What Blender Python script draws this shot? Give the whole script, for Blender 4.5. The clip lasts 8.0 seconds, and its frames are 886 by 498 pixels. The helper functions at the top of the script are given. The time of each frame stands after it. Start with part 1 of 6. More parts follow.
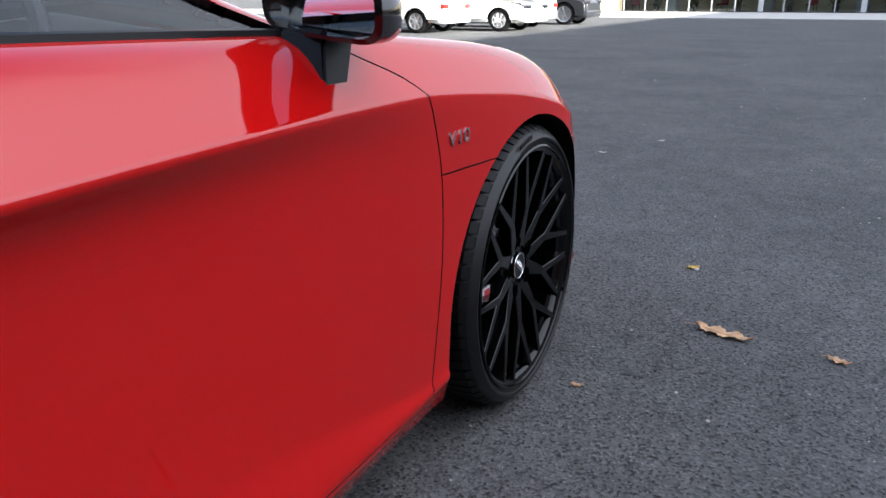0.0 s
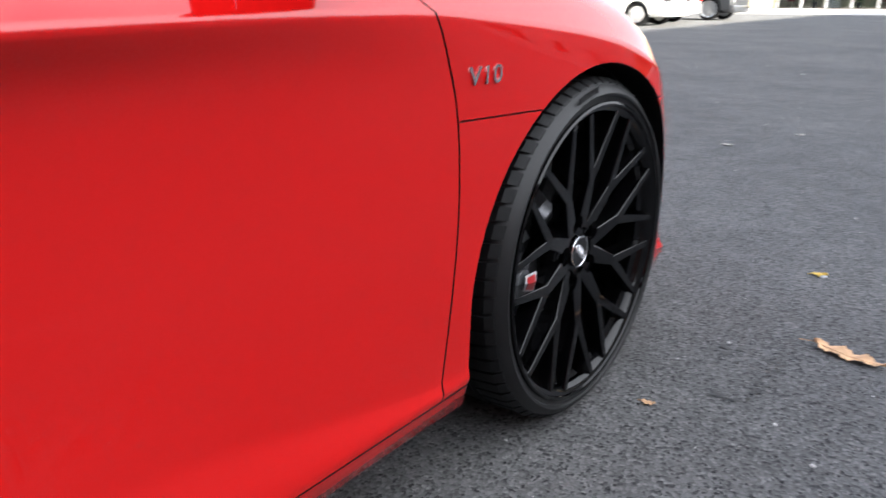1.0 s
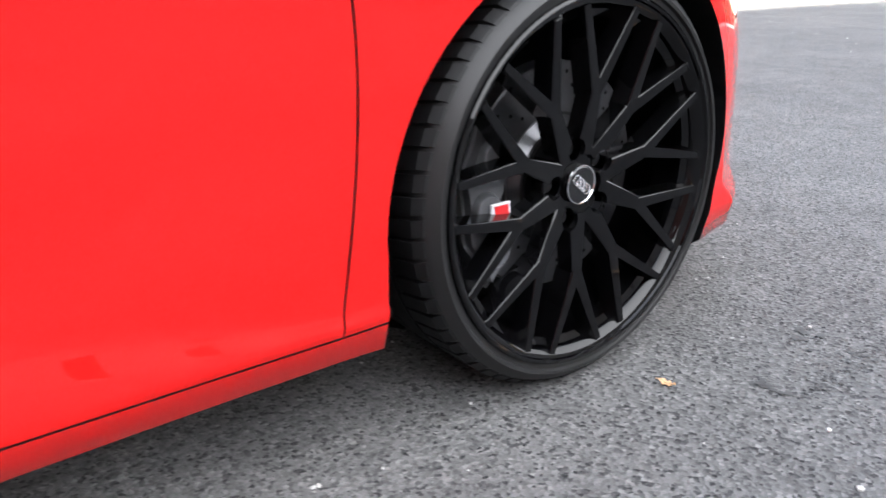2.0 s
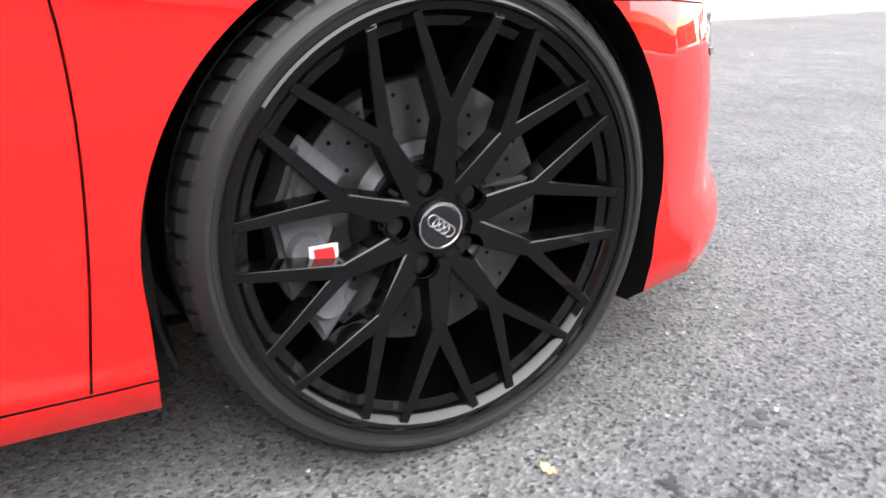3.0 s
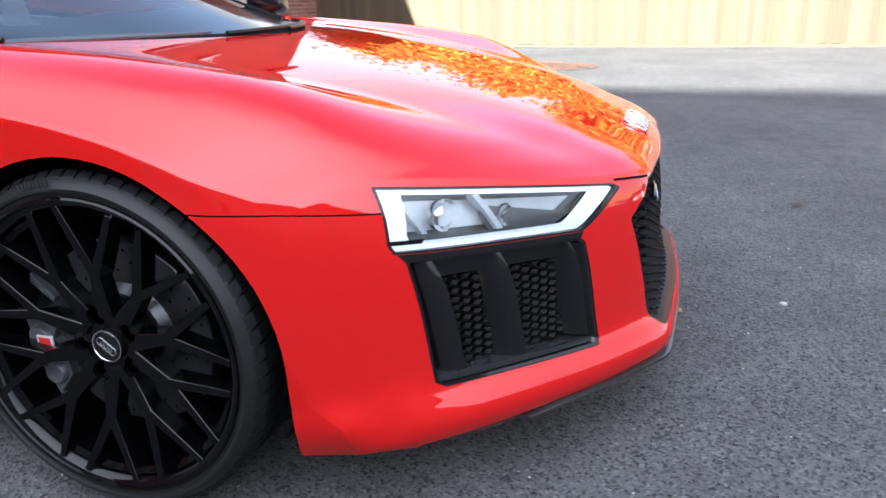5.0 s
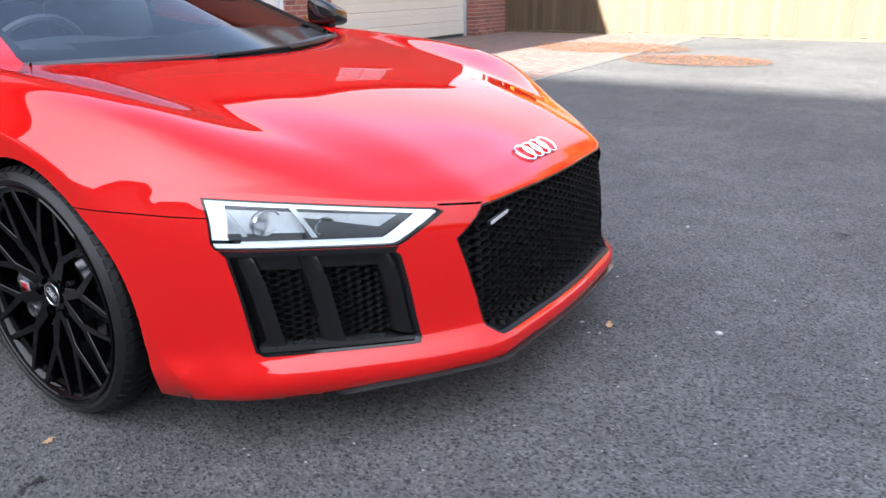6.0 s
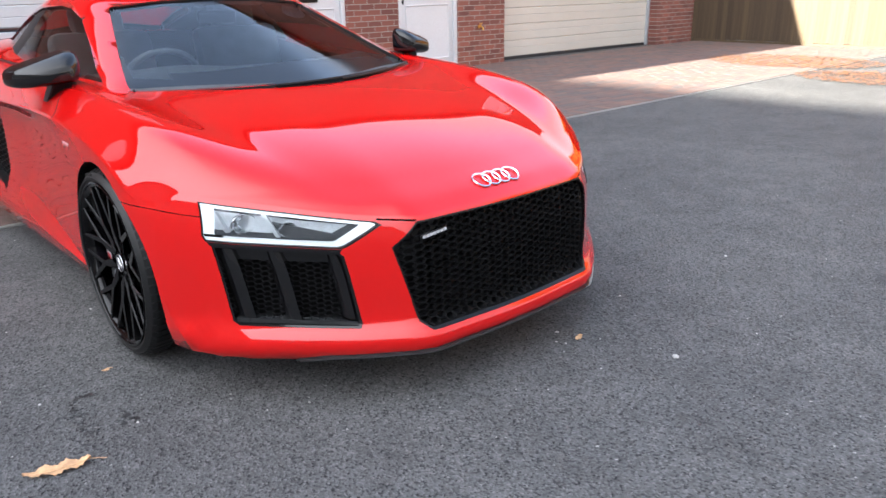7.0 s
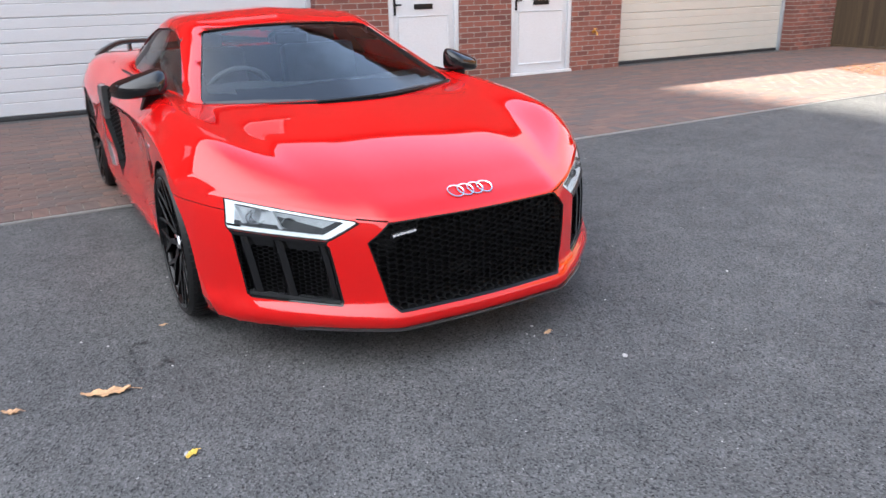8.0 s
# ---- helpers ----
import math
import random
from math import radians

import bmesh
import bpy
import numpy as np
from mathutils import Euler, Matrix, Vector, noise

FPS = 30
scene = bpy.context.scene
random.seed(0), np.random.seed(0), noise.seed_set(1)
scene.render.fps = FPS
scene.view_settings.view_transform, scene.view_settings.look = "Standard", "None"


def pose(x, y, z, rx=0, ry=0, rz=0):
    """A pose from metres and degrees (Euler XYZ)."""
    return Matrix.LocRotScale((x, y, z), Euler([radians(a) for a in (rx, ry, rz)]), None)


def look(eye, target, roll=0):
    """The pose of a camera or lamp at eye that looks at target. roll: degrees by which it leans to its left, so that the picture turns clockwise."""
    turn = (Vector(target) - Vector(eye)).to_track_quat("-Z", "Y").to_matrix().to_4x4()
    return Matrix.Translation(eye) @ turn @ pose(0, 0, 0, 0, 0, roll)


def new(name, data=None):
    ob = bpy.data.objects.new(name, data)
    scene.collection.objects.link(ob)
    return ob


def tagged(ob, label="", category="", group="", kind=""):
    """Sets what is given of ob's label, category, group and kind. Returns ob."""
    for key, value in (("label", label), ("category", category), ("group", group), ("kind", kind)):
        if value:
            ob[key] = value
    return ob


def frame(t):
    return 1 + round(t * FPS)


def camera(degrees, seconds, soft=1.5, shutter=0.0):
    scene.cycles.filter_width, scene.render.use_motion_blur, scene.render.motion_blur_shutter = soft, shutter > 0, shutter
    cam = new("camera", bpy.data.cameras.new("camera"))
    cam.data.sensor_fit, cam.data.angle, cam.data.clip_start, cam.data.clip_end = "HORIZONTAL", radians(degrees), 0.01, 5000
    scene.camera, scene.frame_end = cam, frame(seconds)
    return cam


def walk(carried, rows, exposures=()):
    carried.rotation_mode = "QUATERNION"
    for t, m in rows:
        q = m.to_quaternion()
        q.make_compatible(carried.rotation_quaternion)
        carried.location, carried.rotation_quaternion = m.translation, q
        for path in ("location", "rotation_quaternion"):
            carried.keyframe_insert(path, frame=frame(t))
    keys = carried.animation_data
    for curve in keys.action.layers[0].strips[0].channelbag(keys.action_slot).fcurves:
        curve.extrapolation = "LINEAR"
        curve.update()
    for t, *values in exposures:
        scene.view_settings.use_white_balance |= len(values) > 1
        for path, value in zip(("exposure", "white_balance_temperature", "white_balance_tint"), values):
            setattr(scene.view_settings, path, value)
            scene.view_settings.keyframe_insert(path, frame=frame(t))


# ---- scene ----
from mathutils.bvhtree import BVHTree
from mathutils.interpolate import poly_3d_calc

cam = camera(61.8, 8.0, shutter=0.3)
PATH = [
    (0, (1.522, -1.514, 0.917), (0.64, 0.162, 0.275), -0.1),
    (0.5, (1.492, -1.361, 0.898), (0.579, 0.297, 0.252), -0.1),
    (1, (1.54, -1.211, 0.788), (0.376, 0.281, 0.141), -0.0),
    (1.2, (1.569, -1.152, 0.749), (0.267, 0.217, 0.095), 0.0),
    (2.3, (1.704, -0.711, 0.619), (0.18, 0.367, -0.097), -0.8),
    (2.5, (1.725, -0.623, 0.619), (0.157, 0.382, -0.11), -1.1),
    (3, (1.737, -0.4, 0.628), (0.055, 0.434, -0.062), -1.2),
    (3.5, (1.783, -0.155, 0.665), (-0.042, 0.355, 0.025), -1.2),
    (4, (1.835, 0.17, 0.75), (-0.056, 0.299, 0.111), -1.0),
    (4.5, (1.876, 0.552, 0.849), (-0.01, 0.363, 0.213), -1.1),
    (5, (1.913, 0.932, 0.908), (0.097, 0.388, 0.271), -1.1),
    (5.2, (1.911, 1.094, 0.938), (0.142, 0.411, 0.301), -1.0),
    (6.3, (1.778, 1.982, 1.093), (0.293, 0.83, 0.408), -0.8),
    (6.5, (1.752, 2.135, 1.124), (0.346, 0.884, 0.446), -0.9),
    (7, (1.648, 2.496, 1.194), (0.41, 1.076, 0.524), -1.1),
    (7.5, (1.554, 2.841, 1.279), (0.462, 1.307, 0.605), -1.1),
    (8, (1.439, 3.163, 1.345), (0.502, 1.53, 0.67), -1.2),
]
EXPOSURES = [(0.0, 3.0, 5600, 10), (0.5, 3.2, 5650, 10), (1.0, 3.65, 5950, 10), (1.7, 4.4, 6100, 10), (2.5, 4.82, 6250, 10), (3.0, 5.2, 6450, 10), (3.5, 5.55, 6700, 10), (4.0, 5.4, 6700, 10), (4.5, 4.27, 6100, 10), (5.0, 3.66, 5550, 10), (6.5, 3.76, 5850, 10), (8.0, 3.76, 5950, 10)]
walk(cam, [(t, look(e, g, r)) for t, e, g, r in PATH], EXPOSURES)


# ---- light ----
SUN_WAY = Vector((-0.925, 0.137, -0.345)).normalized()
world = bpy.data.worlds.new("world")
scene.world = world
world.use_nodes = True
sky = world.node_tree.nodes.new("ShaderNodeTexSky")
sky.sky_type = "NISHITA"
sky.sun_disc = False
sky.dust_density = 1.5
sky.sun_elevation = math.asin(-SUN_WAY.z)
sky.sun_rotation = math.atan2(-SUN_WAY.x, -SUN_WAY.y)
wn, wl = world.node_tree.nodes, world.node_tree.links
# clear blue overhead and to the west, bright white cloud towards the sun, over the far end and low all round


def w_math(kind, a, b, c=0.0):
    n = wn.new("ShaderNodeMath")
    n.operation = kind
    for socket, v in zip(n.inputs, (a, b, c)):
        if isinstance(v, bpy.types.NodeSocket):
            wl.new(v, socket)
        else:
            socket.default_value = v
    return n.outputs[0]


w_dir = wn.new("ShaderNodeTexCoord").outputs["Generated"]
w_sep = wn.new("ShaderNodeSeparateXYZ")
wl.new(w_dir, w_sep.inputs[0])
w_map = wn.new("ShaderNodeMapping")
w_map.inputs["Scale"].default_value = (1.0, 1.0, 2.6)
wl.new(w_dir, w_map.inputs["Vector"])
w_noise = wn.new("ShaderNodeTexNoise")
w_noise.inputs["Scale"].default_value = 2.2
w_noise.inputs["Detail"].default_value = 4.0
w_noise.inputs["Roughness"].default_value = 0.55
wl.new(w_map.outputs[0], w_noise.inputs["Vector"])
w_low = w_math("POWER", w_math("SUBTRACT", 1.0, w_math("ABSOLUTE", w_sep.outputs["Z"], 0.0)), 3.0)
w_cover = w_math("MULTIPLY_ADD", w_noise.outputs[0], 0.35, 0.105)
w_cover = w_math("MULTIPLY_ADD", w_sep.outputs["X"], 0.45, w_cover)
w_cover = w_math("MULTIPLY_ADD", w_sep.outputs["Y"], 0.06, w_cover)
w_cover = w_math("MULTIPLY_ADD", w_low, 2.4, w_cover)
w_ramp = wn.new("ShaderNodeMapRange")
w_ramp.interpolation_type = "SMOOTHSTEP"
w_ramp.inputs["From Min"].default_value, w_ramp.inputs["From Max"].default_value = 0.18, 0.42
wl.new(w_cover, w_ramp.inputs["Value"])
w_blue = wn.new("ShaderNodeHueSaturation")
w_blue.inputs["Saturation"].default_value = 0.75
w_blue.inputs["Value"].default_value = 1.25
wl.new(sky.outputs[0], w_blue.inputs["Color"])
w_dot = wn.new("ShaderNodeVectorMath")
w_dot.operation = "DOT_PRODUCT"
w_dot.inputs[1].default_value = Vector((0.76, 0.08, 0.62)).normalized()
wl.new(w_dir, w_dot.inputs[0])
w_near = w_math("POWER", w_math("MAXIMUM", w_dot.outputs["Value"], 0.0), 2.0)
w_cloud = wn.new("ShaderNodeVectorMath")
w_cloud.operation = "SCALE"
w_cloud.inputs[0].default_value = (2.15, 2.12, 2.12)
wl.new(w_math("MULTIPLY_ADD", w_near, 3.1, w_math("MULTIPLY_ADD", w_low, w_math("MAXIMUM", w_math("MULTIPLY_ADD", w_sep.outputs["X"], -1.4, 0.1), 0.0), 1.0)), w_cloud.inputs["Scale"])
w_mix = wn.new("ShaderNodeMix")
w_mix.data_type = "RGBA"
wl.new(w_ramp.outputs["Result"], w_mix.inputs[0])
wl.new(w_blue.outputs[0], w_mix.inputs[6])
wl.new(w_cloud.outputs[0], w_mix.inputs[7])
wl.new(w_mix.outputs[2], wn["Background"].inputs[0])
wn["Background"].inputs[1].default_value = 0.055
sun = new("sun", bpy.data.lights.new("sun", "SUN"))
sun.data.energy, sun.data.angle, sun.data.color = 5.0, radians(0.5), (1.0, 0.89, 0.71)
sun.matrix_world = look((0, 0, 0), SUN_WAY)


# ---- materials ----
def material(name, colour, rough=0.5, metal=0.0, coat=0.0, spec=0.5):
    m = bpy.data.materials.new(name)
    m.use_nodes = True
    b = m.node_tree.nodes["Principled BSDF"]
    b.inputs["Base Color"].default_value = (*colour, 1)
    b.inputs["Roughness"].default_value = rough
    b.inputs["Metallic"].default_value = metal
    b.inputs["Coat Weight"].default_value = coat
    b.inputs["Coat Roughness"].default_value = 0.015
    b.inputs["Coat IOR"].default_value = 1.5
    b.inputs["Specular IOR Level"].default_value = spec
    return m


def shader(m):
    return m.node_tree.nodes["Principled BSDF"]


def add(m, kind, **values):
    n = m.node_tree.nodes.new("ShaderNode" + kind)
    for k, v in values.items():
        n.inputs[k.replace("_", " ")].default_value = v
    return n


def wire(m, a, b):
    m.node_tree.links.new(a, b)


def coords(m, space="Object"):
    return add(m, "TexCoord").outputs[space]


def ramp(m, source, stops):
    r = add(m, "ValToRGB")
    while len(r.color_ramp.elements) < len(stops):
        r.color_ramp.elements.new(0.5)
    for e, (p, c) in zip(r.color_ramp.elements, stops):
        e.position, e.color = p, (*c, 1)
    wire(m, source, r.inputs[0])
    return r.outputs[0]


def noise_of(m, scale, detail=4.0, space="Object", rough=0.55):
    n = add(m, "TexNoise", Scale=scale, Detail=detail, Roughness=rough)
    wire(m, coords(m, space), n.inputs["Vector"])
    return n.outputs[0]


def mix(m, fac, a, b, mode="MIX"):
    n = m.node_tree.nodes.new("ShaderNodeMix")
    n.data_type, n.blend_type = "RGBA", mode
    for socket, v in ((n.inputs[0], fac), (n.inputs[6], a), (n.inputs[7], b)):
        if isinstance(v, bpy.types.NodeSocket):
            wire(m, v, socket)
        else:
            socket.default_value = v if isinstance(v, float) else (*v, 1)
    return n.outputs[2]


def bump(m, height, strength, distance):
    n = add(m, "Bump", Strength=strength, Distance=distance)
    wire(m, height, n.inputs["Height"])
    wire(m, n.outputs[0], shader(m).inputs["Normal"])
    return n


def varied(name, colour, rough, amount=0.25, scale=3.0, fine=40.0, relief=0.0, depth=0.002, metal=0.0, coat=0.0, space="Object"):
    """A surface whose tone drifts at two scales, with a fine relief."""
    m = material(name, colour, rough, metal, coat)
    lo, hi = [c * (1 - amount) for c in colour], [min(1, c * (1 + amount)) for c in colour]
    broad = ramp(m, noise_of(m, scale, 4, space), [(0.3, lo), (0.7, hi)])
    grain = ramp(m, noise_of(m, fine, 3, space), [(0.3, (0.75, 0.75, 0.75)), (0.7, (1.0, 1.0, 1.0))])
    wire(m, mix(m, 0.6, broad, grain, "MULTIPLY"), shader(m).inputs["Base Color"])
    if relief:
        bump(m, noise_of(m, fine, 4, space), relief, depth)
    return m


def asphalt_material():
    m = material("asphalt", (0.06, 0.06, 0.062), 0.9, spec=0.2)
    v = add(m, "TexVoronoi", Scale=165.0)
    wire(m, coords(m), v.inputs["Vector"])
    big = add(m, "TexVoronoi", Scale=72.0)
    wire(m, coords(m), big.inputs["Vector"])
    stone = ramp(m, v.outputs["Color"], [(0.0, (0.008, 0.008, 0.0085)), (0.16, (0.026, 0.026, 0.0275)), (0.34, (0.066, 0.066, 0.0662)), (0.75, (0.094, 0.094, 0.0942)), (0.96, (0.140, 0.140, 0.139)), (1.0, (0.40, 0.40, 0.39))])
    chip = ramp(m, big.outputs["Color"], [(0.0, (0.76, 0.76, 0.76)), (0.2, (0.96, 0.96, 0.96)), (0.93, (1.06, 1.06, 1.06)), (1.0, (1.4, 1.4, 1.39))])
    broad = ramp(m, noise_of(m, 0.7, 6), [(0.3, (0.80, 0.80, 0.81)), (0.7, (1.18, 1.17, 1.15))])
    patch = ramp(m, noise_of(m, 5.0, 6, rough=0.7), [(0.32, (0.82, 0.82, 0.82)), (0.68, (1.14, 1.14, 1.14))])
    tone = mix(m, 1.0, mix(m, 1.0, stone, chip, "MULTIPLY"), broad, "MULTIPLY")
    wire(m, mix(m, 1.0, tone, patch, "MULTIPLY"), shader(m).inputs["Base Color"])
    height = add(m, "Math")
    height.operation = "ADD"
    wire(m, v.outputs["Distance"], height.inputs[0])
    wire(m, big.outputs["Distance"], height.inputs[1])
    bump(m, height.outputs[0], 0.6, 0.004)
    return m


RED = material("red_paint", (0.46, 0.0042, 0.0034), 0.5, 0.0, 1.0, 0.0)
shader(RED).inputs["Coat IOR"].default_value = 1.57
BLACK_GLOSS = material("gloss_black", (0.006, 0.006, 0.0066), 0.10, 0.0, 0.0, 0.45)
BLACK_SATIN = varied("satin_black_plastic", (0.006, 0.006, 0.0066), 0.42, 0.2, 8, 300, 0.15, 0.0004)
shader(BLACK_SATIN).inputs["Specular IOR Level"].default_value = 0.22
MESH_BLACK = material("mesh_black", (0.004, 0.004, 0.0044), 0.5, 0.0, 0.0, 0.12)
BLACK_MATT = material("matt_black", (0.005, 0.005, 0.005), 0.9, 0.0, 0.0, 0.05)
CHROME = material("chrome", (0.80, 0.80, 0.82), 0.12, 1.0)
ASPHALT = asphalt_material()


# ---- mesh helpers ----
def obj(name, bm, mat, smooth=True, angle=35):
    me = bpy.data.meshes.new(name)
    bmesh.ops.recalc_face_normals(bm, faces=bm.faces)
    limit = radians(angle)
    for f in bm.faces:
        f.smooth = smooth
    for e in bm.edges:
        e.smooth = len(e.link_faces) == 2 and e.calc_face_angle(0) < limit
    bm.to_mesh(me)
    bm.free()
    for x in mat if isinstance(mat, (list, tuple)) else [mat]:
        me.materials.append(x)
    return new(name, me)


def part(name, bm, mat, parent, label="", smooth=True, angle=35):
    ob = obj(name, bm, mat, smooth, angle)
    ob.parent = parent
    if label:
        ob["label"] = label
    return ob


def thing(name, label, category, place=(0, 0, 0), turn=0.0, group="", kind=""):
    e = new(name)
    e.matrix_world = pose(*place, 0, 0, turn)
    return tagged(e, label, category, group, kind)


def prism(bm, outline, axis, lo, hi):
    """A closed prism over an outline of two coordinates, along an axis; lo and hi may be functions of the outline's point."""
    def at(p, d):
        d = d(p) if callable(d) else d
        return {"x": (d, p[0], p[1]), "y": (p[0], d, p[1]), "z": (p[0], p[1], d)}[axis]
    a = [bm.verts.new(at(p, lo)) for p in outline]
    b = [bm.verts.new(at(p, hi)) for p in outline]
    n = len(outline)
    bm.faces.new(a[::-1])
    bm.faces.new(b)
    for i in range(n):
        bm.faces.new((a[i], a[(i + 1) % n], b[(i + 1) % n], b[i]))


def box(bm, lo, hi, bevel=0.0, m=None):
    r = bmesh.ops.create_cube(bm, size=1.0)
    vs = r["verts"]
    for v in vs:
        v.co = [l + (c + 0.5) * (h - l) for c, l, h in zip(v.co, lo, hi)]
    if bevel:
        es = list({e for v in vs for e in v.link_edges})
        made = bmesh.ops.bevel(bm, geom=es, offset=bevel, segments=2, profile=0.5, affect="EDGES")
        vs = list({v for f in made["faces"] for v in f.verts} | {v for v in vs if v.is_valid})
    if m is not None:
        bmesh.ops.transform(bm, matrix=m, verts=vs)
    return vs


def lathe(bm, profile, steps=64, axis="x"):
    """Turn a profile of (along, radius) round the axis; the profile is closed when its ends meet."""
    rings = []
    for i in range(steps):
        a = 2 * math.pi * i / steps
        c, s = math.cos(a), math.sin(a)
        rings.append([bm.verts.new((d, r * c, r * s) if axis == "x" else (r * c, r * s, d)) for d, r in profile])
    for i in range(steps):
        p, q = rings[i], rings[(i + 1) % steps]
        for j in range(len(profile) - 1):
            bm.faces.new((p[j], p[j + 1], q[j + 1], q[j]))
    return rings


def tube(bm, points, radius, sides=8, closed=False):
    """A round bar along a line of points."""
    pts = [Vector(p) for p in points]
    n = len(pts)
    rings = []
    for i, p in enumerate(pts):
        a = pts[i - 1] if (i or closed) else p
        b = pts[(i + 1) % n] if (i < n - 1 or closed) else p
        t = (b - a).normalized()
        u = t.orthogonal().normalized() if not rings else (rings[-1][1] - t * rings[-1][1].dot(t)).normalized()
        w = t.cross(u)
        r = radius(i / max(1, n - 1)) if callable(radius) else radius
        rings.append(([bm.verts.new(p + (u * math.cos(k * 2 * math.pi / sides) + w * math.sin(k * 2 * math.pi / sides)) * r) for k in range(sides)], u))
    for i in range(n if closed else n - 1):
        p, q = rings[i][0], rings[(i + 1) % n][0]
        for k in range(sides):
            bm.faces.new((p[k], p[(k + 1) % sides], q[(k + 1) % sides], q[k]))
    if not closed:
        bm.faces.new(rings[0][0][::-1])
        bm.faces.new(rings[-1][0])


def curve_of(table):
    """A smooth monotone curve through a short table of (x, value)."""
    xs = [p[0] for p in table]
    ys = [np.array(p[1:], float) for p in table]
    n = len(xs)
    slopes = [(ys[i + 1] - ys[i]) / (xs[i + 1] - xs[i]) for i in range(n - 1)]
    tang = [slopes[0]] + [np.where(a * b > 0, 2 * a * b / np.where(a + b == 0, 1, a + b), 0) for a, b in zip(slopes, slopes[1:])] + [slopes[-1]]

    def value(x):
        x = min(max(x, xs[0]), xs[-1])
        i = min(max(int(np.searchsorted(xs, x)) - 1, 0), n - 2)
        h = xs[i + 1] - xs[i]
        t = (x - xs[i]) / h
        v = (2 * t**3 - 3 * t**2 + 1) * ys[i] + (t**3 - 2 * t**2 + t) * h * tang[i] + (3 * t**2 - 2 * t**3) * ys[i + 1] + (t**3 - t**2) * h * tang[i + 1]
        return v if len(v) > 1 else float(v[0])
    return value


def spline(points, n):
    """Points along a rounded line through the given ones (Catmull-Rom), n to a stretch."""
    p = [np.array(q, float) for q in points]
    p = [2 * p[0] - p[1]] + p + [2 * p[-1] - p[-2]]
    out = []
    for i in range(1, len(p) - 2):
        for k in range(n):
            t = k / n
            out.append(0.5 * (2 * p[i] + (p[i + 1] - p[i - 1]) * t + (2 * p[i - 1] - 5 * p[i] + 4 * p[i + 1] - p[i + 2]) * t**2 + (3 * p[i] - p[i - 1] - 3 * p[i + 1] + p[i + 2]) * t**3))
    return out + [p[-2]]


# ---- ground ----
def ground():
    bm = bmesh.new()
    bmesh.ops.create_grid(bm, x_segments=8, y_segments=8, size=1500)
    return tagged(obj("ground", bm, ASPHALT), "dark grey asphalt yard with pale stone flecks", "ground", kind="structure")


ground()

# ---- sports car: body shell ----
HUB_X, HUB_Z, TYRE_R = 0.915, 0.3275, 0.3275
REAR_Y, REAR_Z = -2.656, 0.345

FAN = curve_of([(0, 0), (0.1, 0.002), (0.2, 0.009), (0.36, 0.021), (0.45, 0.074), (0.54, 0.137), (0.68, 0.258), (0.80, 0.375), (0.86, 0.453), (0.92, 0.563), (0.97, 0.68)])
LEAN = curve_of([(0.10, 0.07), (0.155, 0.012), (0.190, -0.014), (0.216, -0.015), (0.240, 0.010), (0.262, 0.026), (0.40, 0.030), (0.50, 0.040), (0.57, 0.060), (0.64, 0.10)])
BOTTOM = curve_of([(-3.40, 0.70, 0.30), (-3.0, 0.80, 0.15), (-2.6, 0.85, 0.145), (-0.4, 0.85, 0.143), (0.0, 0.85, 0.13), (0.6, 0.82, 0.118), (0.99, 0.76, 0.152)])
ROCKER = curve_of([(-3.40, 0.80, 0.36), (-3.0, 0.90, 0.22), (-2.6, 0.93, 0.18), (-1.7, 0.925, 0.175), (-0.4, 0.905, 0.172), (0.3, 0.925, 0.155), (0.99, 0.905, 0.165)])
FLANK = curve_of([(-3.40, 0.86, 0.55), (-3.0, 0.955, 0.50), (-2.6, 0.97, 0.48), (-2.1, 0.95, 0.46), (-1.7, 0.905, 0.45), (-1.1, 0.905, 0.45), (-0.6, 0.922, 0.45), (-0.3, 0.94, 0.45), (0.0, 0.955, 0.45), (0.3, 0.964, 0.43), (0.6, 0.966, 0.41), (0.85, 0.955, 0.40), (0.99, 0.935, 0.39)])
UNDER = curve_of([(-3.40, 0.855, 0.64), (-3.0, 0.953, 0.62), (-2.1, 0.954, 0.60), (-1.7, 0.908, 0.66), (-1.1, 0.905, 0.690), (-0.65, 0.922, 0.690), (-0.3, 0.941, 0.63), (0.0, 0.964, 0.585), (0.3, 0.970, 0.555), (0.6, 0.964, 0.52), (0.85, 0.948, 0.50), (0.99, 0.926, 0.485)])
SHOULDER = curve_of([(-3.40, 0.84, 0.72), (-3.0, 0.945, 0.72), (-2.6, 0.96, 0.73), (-2.1, 0.95, 0.725), (-1.7, 0.943, 0.735), (-1.2, 0.940, 0.755), (-0.92, 0.940, 0.764), (-0.70, 0.940, 0.769), (-0.50, 0.940, 0.770), (-0.3, 0.938, 0.757), (0.0, 0.951, 0.727), (0.3, 0.957, 0.684), (0.6, 0.955, 0.645), (0.85, 0.936, 0.609), (0.99, 0.91, 0.572)])
SILL = curve_of([(-3.40, 0.815, 0.40), (-3.0, 0.912, 0.27), (-2.6, 0.94, 0.235), (-1.7, 0.935, 0.212), (-1.1, 0.934, 0.212), (-0.6, 0.933, 0.212), (-0.42, 0.932, 0.210), (-0.2, 0.924, 0.208), (0.3, 0.936, 0.206), (0.99, 0.914, 0.208)])
